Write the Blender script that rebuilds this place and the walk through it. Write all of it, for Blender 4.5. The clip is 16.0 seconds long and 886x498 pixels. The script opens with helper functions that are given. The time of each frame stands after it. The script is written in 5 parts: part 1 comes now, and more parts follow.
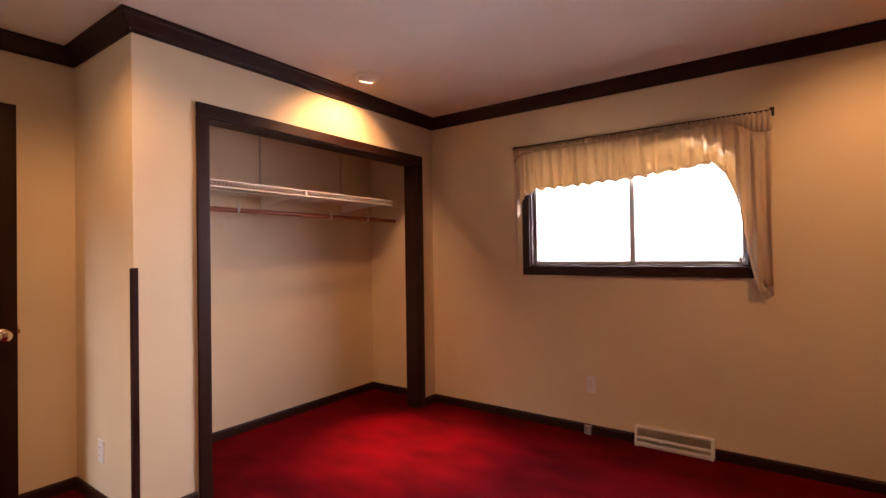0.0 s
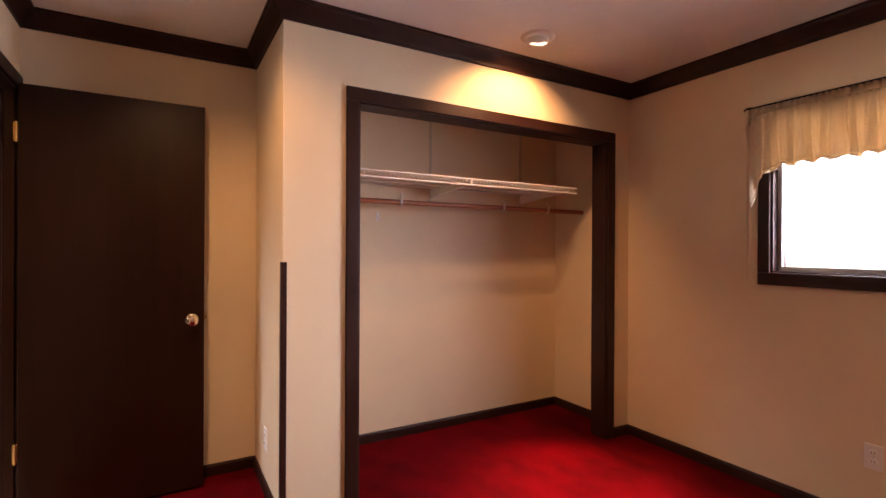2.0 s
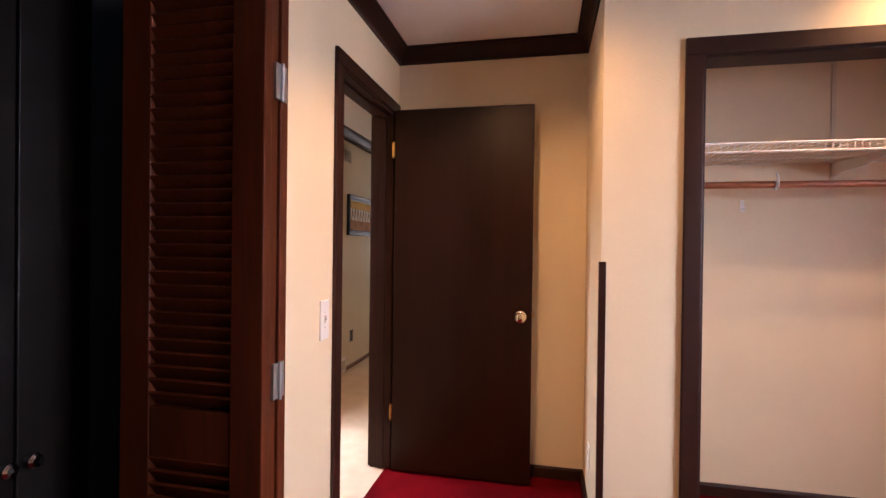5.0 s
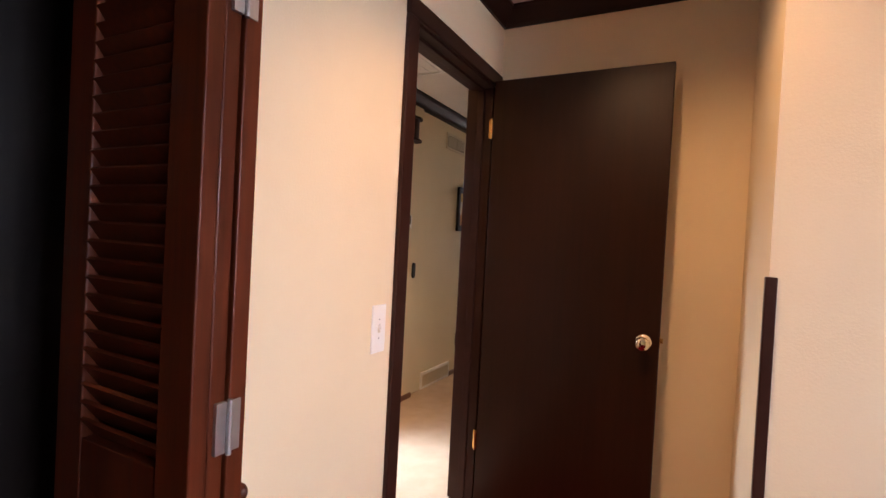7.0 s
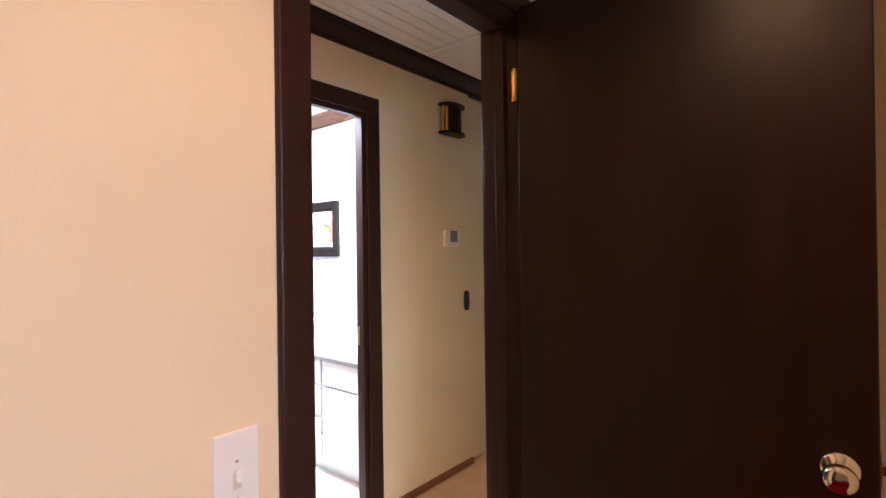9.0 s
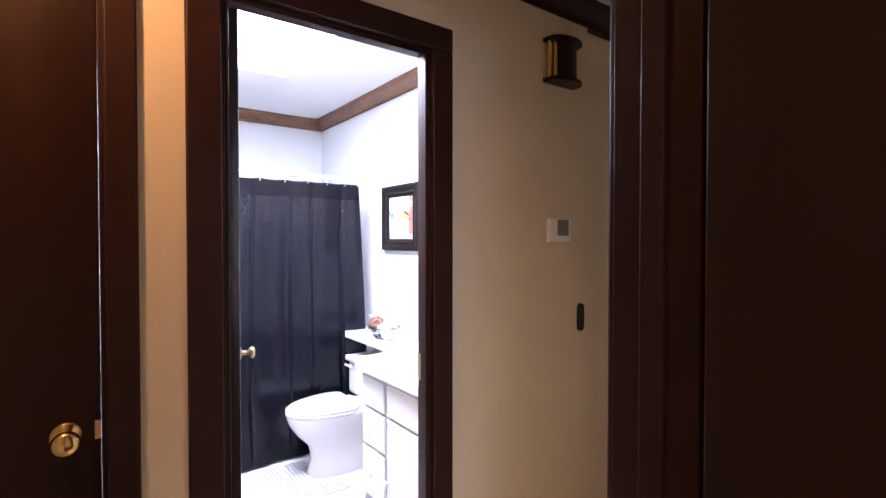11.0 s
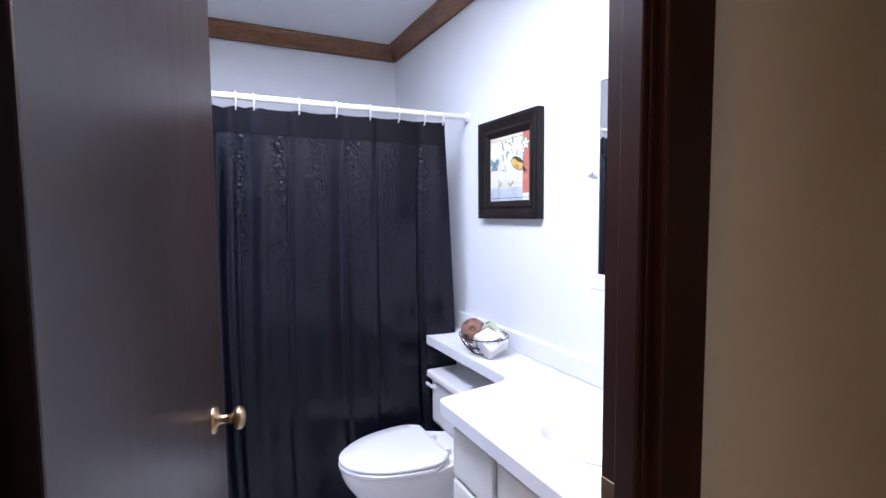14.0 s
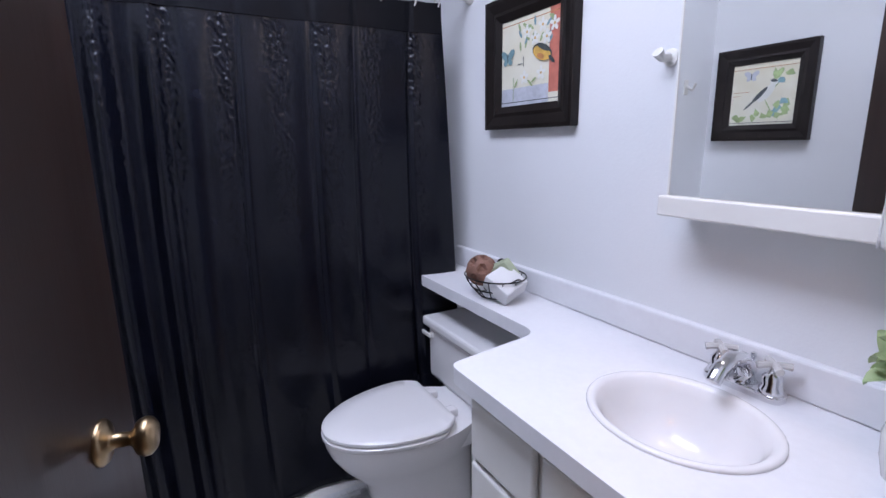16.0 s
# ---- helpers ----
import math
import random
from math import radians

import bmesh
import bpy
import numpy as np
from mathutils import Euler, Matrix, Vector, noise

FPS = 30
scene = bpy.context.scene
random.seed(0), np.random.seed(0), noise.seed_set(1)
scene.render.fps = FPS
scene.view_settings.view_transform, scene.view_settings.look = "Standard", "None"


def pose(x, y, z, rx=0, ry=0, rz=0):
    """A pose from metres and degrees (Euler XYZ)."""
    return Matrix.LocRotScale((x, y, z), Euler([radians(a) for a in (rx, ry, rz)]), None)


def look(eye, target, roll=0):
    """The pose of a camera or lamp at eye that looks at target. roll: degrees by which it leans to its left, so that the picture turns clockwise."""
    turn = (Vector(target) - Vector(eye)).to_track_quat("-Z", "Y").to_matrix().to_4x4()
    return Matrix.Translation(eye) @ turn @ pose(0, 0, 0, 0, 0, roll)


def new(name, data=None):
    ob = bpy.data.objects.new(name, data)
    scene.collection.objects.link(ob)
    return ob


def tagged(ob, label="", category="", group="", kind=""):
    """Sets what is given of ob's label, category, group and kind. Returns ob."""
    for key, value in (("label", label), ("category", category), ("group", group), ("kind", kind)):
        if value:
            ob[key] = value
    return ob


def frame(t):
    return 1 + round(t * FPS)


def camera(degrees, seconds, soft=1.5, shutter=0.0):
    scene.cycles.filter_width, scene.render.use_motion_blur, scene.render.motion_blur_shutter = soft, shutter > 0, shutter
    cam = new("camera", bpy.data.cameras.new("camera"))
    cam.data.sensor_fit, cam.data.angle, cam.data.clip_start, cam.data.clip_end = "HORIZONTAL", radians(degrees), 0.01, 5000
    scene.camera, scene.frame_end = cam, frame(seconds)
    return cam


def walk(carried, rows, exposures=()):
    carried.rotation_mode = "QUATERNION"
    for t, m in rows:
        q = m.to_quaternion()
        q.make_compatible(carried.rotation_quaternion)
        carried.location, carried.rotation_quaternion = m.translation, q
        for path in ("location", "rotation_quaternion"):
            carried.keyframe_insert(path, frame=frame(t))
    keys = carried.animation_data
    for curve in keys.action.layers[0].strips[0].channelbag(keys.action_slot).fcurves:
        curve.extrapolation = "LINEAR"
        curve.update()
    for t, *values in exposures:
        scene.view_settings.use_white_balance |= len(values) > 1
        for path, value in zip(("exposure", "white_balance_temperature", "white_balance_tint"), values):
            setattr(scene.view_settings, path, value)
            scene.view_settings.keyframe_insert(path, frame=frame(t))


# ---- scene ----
cam = camera(84.9, 16.0)
PATH = [
    (0, (0.069, 0.198, 1.271), (1.695, 1.363, 1.289), -0.8),
    (0.5, (0.205, 0.283, 1.265), (1.763, 1.538, 1.28), -1.2),
    (1, (0.325, 0.343, 1.286), (1.767, 1.729, 1.285), -1.1),
    (1.5, (0.486, 0.343, 1.279), (1.708, 1.927, 1.281), -0.2),
    (2, (0.596, 0.415, 1.289), (1.597, 2.147, 1.286), 0.3),
    (2.5, (0.697, 0.537, 1.288), (1.492, 2.372, 1.282), 0.6),
    (3, (0.745, 0.656, 1.273), (1.319, 2.572, 1.284), 0.7),
    (3.5, (0.787, 0.713, 1.251), (1.115, 2.685, 1.281), 0.4),
    (4, (0.823, 0.71, 1.27), (0.877, 2.709, 1.288), 0.7),
    (4.5, (0.847, 0.695, 1.291), (0.643, 2.684, 1.284), 1.0),
    (5, (0.85, 0.691, 1.277), (0.439, 2.648, 1.264), 0.7),
    (7.5, (0.892, 1.395, 1.272), (-0.115, 3.123, 1.242), 2.2),
    (8, (0.875, 1.635, 1.288), (-0.222, 3.307, 1.272), 0.4),
    (10.5, (0.418, 2.606, 1.376), (-1.122, 3.882, 1.361), 0.3),
    (11, (0.294, 2.723, 1.367), (-1.317, 3.907, 1.332), -0.0),
    (11.5, (0.156, 2.847, 1.366), (-1.529, 3.922, 1.313), -0.1),
    (12, (0.006, 2.958, 1.362), (-1.736, 3.940, 1.303), -0.1),
    (12.5, (-0.184, 3.037, 1.345), (-1.945, 3.983, 1.278), 0.0),
    (13, (-0.351, 3.105, 1.331), (-2.126, 4.022, 1.243), -0.2),
    (13.5, (-0.522, 3.160, 1.333), (-2.312, 4.046, 1.214), -0.6),
    (14, (-0.670, 3.194, 1.327), (-2.457, 4.080, 1.181), -0.5),
    (14.5, (-0.832, 3.203, 1.326), (-2.579, 4.156, 1.121), -0.3),
    (15, (-0.937, 3.222, 1.306), (-2.647, 4.219, 1.022), -0.4),
    (15.5, (-1.015, 3.262, 1.277), (-2.711, 4.257, 0.908), -0.7),
    (16, (-1.071, 3.304, 1.257), (-2.780, 4.252, 0.834), -0.9),
]
EXPOSURES = [(0, -1.0, 7500, 32), (1.5, -1.0, 7400, 32), (3.5, -0.45, 6900, 28), (5.0, -0.6, 6600, 26), (8.2, -0.8, 6600, 21), (10.3, -1.3, 6200, 29), (12.0, -1.7, 6200, 28), (13.0, -2.1, 6000, 25), (14.0, -2.65, 6050, 25), (15.0, -2.85, 6150, 25), (16.0, -3.5, 6200, 26)]
walk(cam, [(t, look(e, g, r)) for t, e, g, r in PATH], EXPOSURES)

# ---- world and lights ----
world = bpy.data.worlds.new("world")
scene.world = world
world.use_nodes = True
wn = world.node_tree
sky = wn.nodes.new("ShaderNodeTexSky")
sky.sky_type, sky.sun_disc = "NISHITA", False
sky.sun_elevation, sky.sun_rotation = radians(40), radians(60)
wn.links.new(sky.outputs["Color"], wn.nodes["Background"].inputs["Color"])
wn.nodes["Background"].inputs["Strength"].default_value = 0.12


def lamp(name, kind, energy, colour, m, **more):
    data = bpy.data.lights.new(name, kind)
    data.energy, data.color = energy, colour
    for key, value in more.items():
        if key == "size":
            data.size = value
        elif key == "size_y":
            data.size_y = value
        elif key == "spread":
            data.spread = radians(value)
        elif key == "radius":
            data.shadow_soft_size = value
        elif key == "cone":
            data.spot_size = radians(value)
        elif key == "blend":
            data.spot_blend = value
        elif key == "angle":
            data.angle = radians(value)
    if "size_y" in more:
        data.shape = "RECTANGLE"
    ob = new(name, data)
    ob.matrix_world = m
    return ob


BACK = Matrix.Translation((-0.09, 0.125, 0))
WARM = (1.0, 0.57, 0.26)
lamp("sun", "SUN", 1.0, (1.0, 0.95, 0.88), look((8, -4, 8), (3, 1, 1)), angle=12)
# daylight in the bedroom window
lamp("window_daylight", "AREA", 128, (0.76, 0.86, 1.0), look((3.63, 1.09, 1.60), (0.6, 1.85, 0.15)), size=1.36, size_y=0.80, spread=125)
# ceiling cans of the bedroom: a wide glow and the narrow beam of each reflector bulb
lamp("can_glow_closet", "SPOT", 135, WARM, look((2.34, 2.37, 2.385), (2.34, 3.64, 0.57)), radius=0.022, cone=122, blend=0.65)
lamp("can_beam_closet", "SPOT", 1900, WARM, look((2.34, 2.37, 2.385), (2.50, 2.28, 0)), radius=0.022, cone=38, blend=1.0)
lamp("can_glow_entry", "SPOT", 110, WARM, look((0.55, 2.25, 2.385), (0.95, 2.75, 0)), radius=0.035, cone=128, blend=0.7)
lamp("can_beam_entry", "SPOT", 80, WARM, look((0.55, 2.25, 2.385), (0.60, 2.70, 0)), radius=0.035, cone=62, blend=1.0)
lamp("can_glow_south", "SPOT", 120, WARM, look((2.45, -0.35, 2.385), (3.42, -0.25, 0.9)), radius=0.035, cone=112, blend=0.7)
# fluorescent ceiling panel and mirror light of the bathroom
lamp("panel_tubes", "AREA", 280, (0.74, 0.86, 1.0), BACK @ look((-1.80, 3.24, 2.285), (-1.80, 3.24, 0)), size=1.1, size_y=0.5)
lamp("mirror_bulb", "AREA", 28, (1.0, 0.86, 0.72), BACK @ look((-1.42, 4.10, 1.96), (-1.42, 3.7, 1.2)), size=0.4, size_y=0.06)
# hall: a weak point fill and a tilted spot added for an unseen ceiling light
lamp("hall_fill", "POINT", 5, (1.0, 0.50, 0.19), BACK @ pose(-0.62, 2.30, 2.28), radius=0.06)
lamp("hall_spot", "SPOT", 130, (1.0, 0.50, 0.19), BACK @ look((-0.60, 2.32, 2.385), (-0.995, 2.72, 1.55)), radius=0.035, cone=98, blend=0.9)
# daylight fill added at an unseen opening in the far end wall
lamp("hall_daylight_fill", "AREA", 2.2, (0.86, 0.94, 1.0), BACK @ look((-0.57, 7.15, 1.3), (-0.60, 3.0, 0.6)), size=0.7, size_y=1.5)


# ---- materials ----
def material(name, base, rough=0.6, metal=0.0, var=0.0, scale=8.0, bump=0.0, bscale=120.0, spec=None, coat=0.0, alt=None, stretch=None, sheen=0.0, trans=0.0, rvar=0.0, bdetail=4):
    m = bpy.data.materials.new(name)
    m.use_nodes = True
    nt = m.node_tree
    b = nt.nodes["Principled BSDF"]
    b.inputs["Base Color"].default_value = (*base, 1)
    b.inputs["Roughness"].default_value = rough
    b.inputs["Metallic"].default_value = metal
    b.inputs["Coat Weight"].default_value = coat
    b.inputs["Sheen Weight"].default_value = sheen
    b.inputs["Transmission Weight"].default_value = trans
    if spec is not None:
        b.inputs["Specular IOR Level"].default_value = spec
    co = nt.nodes.new("ShaderNodeTexCoord")
    mp = nt.nodes.new("ShaderNodeMapping")
    nt.links.new(co.outputs["Object"], mp.inputs["Vector"])
    if stretch:
        mp.inputs["Scale"].default_value = stretch
    if var > 0 or alt:
        n = nt.nodes.new("ShaderNodeTexNoise")
        n.inputs["Scale"].default_value, n.inputs["Detail"].default_value = scale, 6
        n2 = nt.nodes.new("ShaderNodeTexNoise")
        n2.inputs["Scale"].default_value, n2.inputs["Detail"].default_value = scale * 0.17, 3
        nt.links.new(mp.outputs["Vector"], n.inputs["Vector"])
        nt.links.new(mp.outputs["Vector"], n2.inputs["Vector"])
        add = nt.nodes.new("ShaderNodeMath")
        add.operation = "ADD"
        nt.links.new(n.outputs["Fac"], add.inputs[0])
        nt.links.new(n2.outputs["Fac"], add.inputs[1])
        ramp = nt.nodes.new("ShaderNodeValToRGB")
        hi = alt or tuple(min(1, c * (1 + var)) for c in base)
        lo = tuple(c * (1 - var) for c in base) if not alt else base
        ramp.color_ramp.elements[0].position, ramp.color_ramp.elements[0].color = 0.36, (*lo, 1)
        ramp.color_ramp.elements[1].position, ramp.color_ramp.elements[1].color = 0.64, (*hi, 1)
        half = nt.nodes.new("ShaderNodeMath")
        half.operation = "MULTIPLY"
        half.inputs[1].default_value = 0.5
        nt.links.new(add.outputs[0], half.inputs[0])
        nt.links.new(half.outputs[0], ramp.inputs["Fac"])
        nt.links.new(ramp.outputs["Color"], b.inputs["Base Color"])
        if rvar:
            rr = nt.nodes.new("ShaderNodeMapRange")
            rr.inputs["To Min"].default_value, rr.inputs["To Max"].default_value = max(0.02, rough - rvar), min(1, rough + rvar)
            nt.links.new(half.outputs[0], rr.inputs["Value"])
            rr.inputs["From Min"].default_value, rr.inputs["From Max"].default_value = 0.3, 0.7
            nt.links.new(rr.outputs["Result"], b.inputs["Roughness"])
    if bump > 0:
        g = nt.nodes.new("ShaderNodeTexNoise")
        g.inputs["Scale"].default_value, g.inputs["Detail"].default_value = bscale, bdetail
        nt.links.new(mp.outputs["Vector"], g.inputs["Vector"])
        bp = nt.nodes.new("ShaderNodeBump")
        bp.inputs["Strength"].default_value, bp.inputs["Distance"].default_value = bump, 0.004
        nt.links.new(g.outputs["Fac"], bp.inputs["Height"])
        nt.links.new(bp.outputs["Normal"], b.inputs["Normal"])
    return m


def glow(name, colour, strength):
    m = bpy.data.materials.new(name)
    m.use_nodes = True
    b = m.node_tree.nodes["Principled BSDF"]
    b.inputs["Base Color"].default_value = (*colour, 1)
    b.inputs["Emission Color"].default_value = (*colour, 1)
    b.inputs["Emission Strength"].default_value = strength
    return m


CREAM = material("cream_wall_paint", (0.75, 0.62, 0.42), 0.7, var=0.04, scale=3, bump=0.15, bscale=160)
HALLP = material("tan_wall_paint", (0.72, 0.62, 0.44), 0.7, var=0.04, scale=3, bump=0.15, bscale=160)
BATHP = material("white_wall_paint", (0.80, 0.81, 0.82), 0.55, var=0.02, scale=3, bump=0.12, bscale=160)
CEIL = material("ceiling_paint", (0.74, 0.69, 0.64), 0.85, var=0.03, scale=5, bump=0.3, bscale=220)
BCEIL = material("white_ceiling_paint", (0.82, 0.82, 0.82), 0.8, var=0.02, scale=5, bump=0.2, bscale=220)
WOOD = material("dark_walnut_stain", (0.020, 0.0060, 0.0024), 0.36, spec=0.26, var=0.22, scale=5, stretch=(12, 12, 0.5), bump=0.06, bscale=40, rvar=0.06)
DOORV = material("satin_varnished_walnut", (0.017, 0.0072, 0.0044), 0.32, spec=0.52, var=0.2, scale=5, stretch=(12, 12, 0.5), bump=0.03, bscale=40, rvar=0.05)
NEARBLACK = material("near_black_veneer", (0.0055, 0.0038, 0.0032), 0.42, spec=0.14, var=0.25, scale=5, stretch=(12, 12, 0.5), bump=0.05, bscale=40)
TRIM = material("dark_trim_stain", (0.028, 0.0095, 0.006), 0.45, spec=0.22, var=0.18, scale=7, stretch=(3, 3, 3), bump=0.05, bscale=40, rvar=0.06)
REDW = material("red_mahogany_stain", (0.060, 0.0110, 0.0027), 0.45, spec=0.16, var=0.4, scale=5, stretch=(14, 14, 0.8), bump=0.06, bscale=40, rvar=0.06)
BTRIM = material("brown_crown_stain", (0.17, 0.075, 0.035), 0.4, var=0.35, scale=6, stretch=(3, 3, 14), bump=0.05, bscale=40)
ROD = material("reddish_dowel", (0.30, 0.085, 0.03), 0.4, var=0.3, scale=6, stretch=(1, 14, 14))
REDC = material("red_carpet_pile", (0.055, 0.0005, 0.002), 1.0, alt=(0.15, 0.0014, 0.0045), scale=5, stretch=(1.0, 0.55, 1.0), bump=1.0, bscale=260, spec=0.06)
TANC = material("tan_carpet_pile", (0.52, 0.40, 0.27), 0.95, alt=(0.62, 0.50, 0.36), scale=9, bump=1.0, bscale=260, sheen=0.1)
BFLOOR = material("pale_vinyl_floor", (0.72, 0.70, 0.66), 0.45, var=0.05, scale=10, bump=0.05)
WHITE = material("white_plastic", (0.80, 0.78, 0.74), 0.4, var=0.02)
ENAMEL = material("white_enamel_paint", (0.80, 0.79, 0.75), 0.42, var=0.04, scale=5, bump=0.05, bscale=60)
PORC = material("white_porcelain", (0.82, 0.81, 0.81), 0.16, coat=0.2, var=0.01)
LAMI = material("white_laminate", (0.80, 0.80, 0.82), 0.34, var=0.02, scale=60)
CHROME = material("chrome", (0.82, 0.82, 0.84), 0.08, 1.0)
BRASS = material("polished_brass", (0.80, 0.55, 0.22), 0.2, 1.0, var=0.1)
NICKEL = material("satin_nickel_brass", (0.72, 0.62, 0.46), 0.16, 1.0, var=0.1)
ABRASS = material("antique_brass", (0.36, 0.26, 0.15), 0.3, 1.0, var=0.25, scale=30)
STEEL = material("brushed_steel", (0.42, 0.41, 0.40), 0.45, 1.0, var=0.1)
ALU = material("grey_aluminium", (0.50, 0.53, 0.55), 0.4, 0.7, var=0.05)
VINYL = material("black_vinyl_curtain", (0.0032, 0.0037, 0.0075), 0.24, var=0.3, scale=14, bump=0.14, bscale=70, bdetail=2, rvar=0.05, spec=0.23)
FRAMEB = material("black_frame_lacquer", (0.012, 0.009, 0.008), 0.40, spec=0.18, var=0.4, scale=20, bump=0.05)
# near-black colour standing in for shade in slots, vents and the side closet
SHADE = material("painted_shade", (0.02, 0.018, 0.016), 0.8, var=0.2)
CREAMTILE = material("beige_register_enamel", (0.62, 0.54, 0.40), 0.45, var=0.05)
GREEN = material("leaf_green", (0.22, 0.32, 0.13), 0.55, alt=(0.42, 0.50, 0.28), scale=30)
TOWEL = material("white_terry", (0.82, 0.82, 0.82), 0.95, var=0.03, bump=1.0, bscale=300)
SAGE = material("sage_cloth", (0.42, 0.47, 0.32), 0.9, var=0.1, bump=0.6, bscale=300)
WICKER = material("brown_seed_ball", (0.20, 0.10, 0.07), 0.7, var=0.4, scale=40, bump=0.4, bscale=60)
IRON = material("black_wire", (0.02, 0.02, 0.02), 0.4, 0.6, var=0.2)
SCREEN = material("grey_display", (0.16, 0.19, 0.17), 0.25, var=0.05)
MATW = material("white_cotton_mat", (0.70, 0.70, 0.70), 0.95, var=0.06, scale=40, bump=1.0, bscale=300)
PAPER = material("cream_art_paper", (0.70, 0.66, 0.50), 0.8, alt=(0.76, 0.74, 0.62), scale=14)
INKT = material("teal_ink", (0.16, 0.28, 0.30), 0.8, var=0.3, scale=60)
INKR = material("red_ink", (0.52, 0.16, 0.11), 0.8, var=0.2, scale=40)
INKY = material("ochre_ink", (0.60, 0.36, 0.08), 0.8, var=0.3, scale=60)
INKG = material("green_ink", (0.28, 0.36, 0.16), 0.8, var=0.3, scale=60)
INKW = material("white_ink", (0.76, 0.76, 0.70), 0.8, var=0.05, scale=60)
INKK = material("dark_ink", (0.04, 0.05, 0.05), 0.8, var=0.3, scale=60)
INKB = material("greyblue_ink", (0.48, 0.50, 0.55), 0.8, var=0.15, scale=60)
INKO = material("rust_ink", (0.42, 0.18, 0.06), 0.8, var=0.4, scale=50)
MIRROR = material("mirror_silver", (0.88, 0.90, 0.90), 0.01, 1.0)
SKYGLOW = glow("overcast_backdrop", (0.95, 0.97, 1.0), 3.0)
BULB = glow("can_bulb_glass", (1.0, 0.86, 0.66), 9.0)
TUBES = glow("fluorescent_diffuser", (0.90, 0.96, 1.0), 16.0)
GLASS = material("window_glass", (1, 1, 1), 0.0, trans=1.0)


# ---- mesh helpers (all in world metres) ----
PLACE = {}
ROOM, REAR = Vector((0, 0, 0)), Vector((-0.09, 0.125, 0))  # plan offset of the bedroom, and of the hall and bathroom
zone = ROOM


def thing(name, at, label="", category="", group="", kind=""):
    ob = new(name)
    ob.empty_display_size = 0.05
    ob.matrix_world = Matrix.Translation(Vector(at) + zone)
    PLACE[ob.name] = ob.matrix_world.copy()
    return tagged(ob, label, category, group, kind)


def mesh(name, bm, mat, smooth=False):
    me = bpy.data.meshes.new(name)
    if smooth:
        for f in bm.faces:
            f.smooth = True
    bm.to_mesh(me)
    bm.free()
    if smooth:
        me.set_sharp_from_angle(angle=radians(42))
    for m in (mat if isinstance(mat, (list, tuple)) else [mat]):
        me.materials.append(m)
    return me


def part(name, bm, mat, parent=None, label="", smooth=False):
    at = PLACE.get(parent.name) if parent else None
    bmesh.ops.translate(bm, vec=zone, verts=bm.verts)
    if at:
        bmesh.ops.transform(bm, matrix=at.inverted(), verts=bm.verts)
    ob = new(name, mesh(name, bm, mat, smooth))
    if parent:
        ob.parent = parent
        PLACE[ob.name] = at
    if label:
        ob["label"] = label
    return ob


def solid(name, bm, mat, label="", category="", kind="", group="", smooth=False):
    return tagged(part(name, bm, mat, None, "", smooth), label, category, group, kind)


def box(x0, x1, y0, y1, z0, z1, bev=0.0, bm=None, m=None):
    bm = bm or bmesh.new()
    g = bmesh.ops.create_cube(bm, size=1)
    vs = g["verts"]
    for v in vs:
        v.co = Vector(((x0 + x1) / 2 + v.co.x * (x1 - x0), (y0 + y1) / 2 + v.co.y * (y1 - y0), (z0 + z1) / 2 + v.co.z * (z1 - z0)))
    if bev:
        es = list({e for v in vs for e in v.link_edges})
        r = bmesh.ops.bevel(bm, geom=es, offset=bev, segments=2, profile=0.5, affect="EDGES")
        vs = list({v for f in r["faces"] for v in f.verts} | {v for v in vs if v.is_valid})
    if m is not None:
        bmesh.ops.transform(bm, matrix=m, verts=vs)
    return bm


def lathe(profile, m=None, steps=24, bm=None):
    """profile: (radius, height) from bottom to top, about z."""
    bm = bm or bmesh.new()
    rings, made = [], []
    for r, h in profile:
        ring = []
        for i in range(steps):
            a = 2 * math.pi * i / steps
            ring.append(bm.verts.new((r * math.cos(a), r * math.sin(a), h)))
        rings.append(ring)
        made += ring
    for a, b in zip(rings, rings[1:]):
        for i in range(steps):
            j = (i + 1) % steps
            bm.faces.new((a[i], a[j], b[j], b[i]))
    if profile[0][0] > 1e-5:
        bm.faces.new(rings[0][::-1])
    if profile[-1][0] > 1e-5:
        bm.faces.new(rings[-1])
    if m is not None:
        bmesh.ops.transform(bm, matrix=m, verts=made)
    return bm


def tube(points, r, steps=8, bm=None, closed=False):
    bm = bm or bmesh.new()
    pts = [Vector(p) for p in points]
    n = len(pts)
    rings = []
    for i, p in enumerate(pts):
        a = pts[i - 1] if (i or closed) else p
        b = pts[(i + 1) % n] if (i < n - 1 or closed) else p
        d = (b - a).normalized()
        up = Vector((0, 0, 1)) if abs(d.z) < 0.95 else Vector((1, 0, 0))
        u = d.cross(up).normalized()
        w = u.cross(d)
        rr = r[i] if isinstance(r, (list, tuple)) else r
        rings.append([bm.verts.new(p + (u * math.cos(2 * math.pi * k / steps) + w * math.sin(2 * math.pi * k / steps)) * rr) for k in range(steps)])
    pairs = list(zip(rings, rings[1:])) + ([(rings[-1], rings[0])] if closed else [])
    for a, b in pairs:
        for k in range(steps):
            j = (k + 1) % steps
            bm.faces.new((a[k], a[j], b[j], b[k]))
    if not closed:
        bm.faces.new(rings[0][::-1])
        bm.faces.new(rings[-1])
    return bm


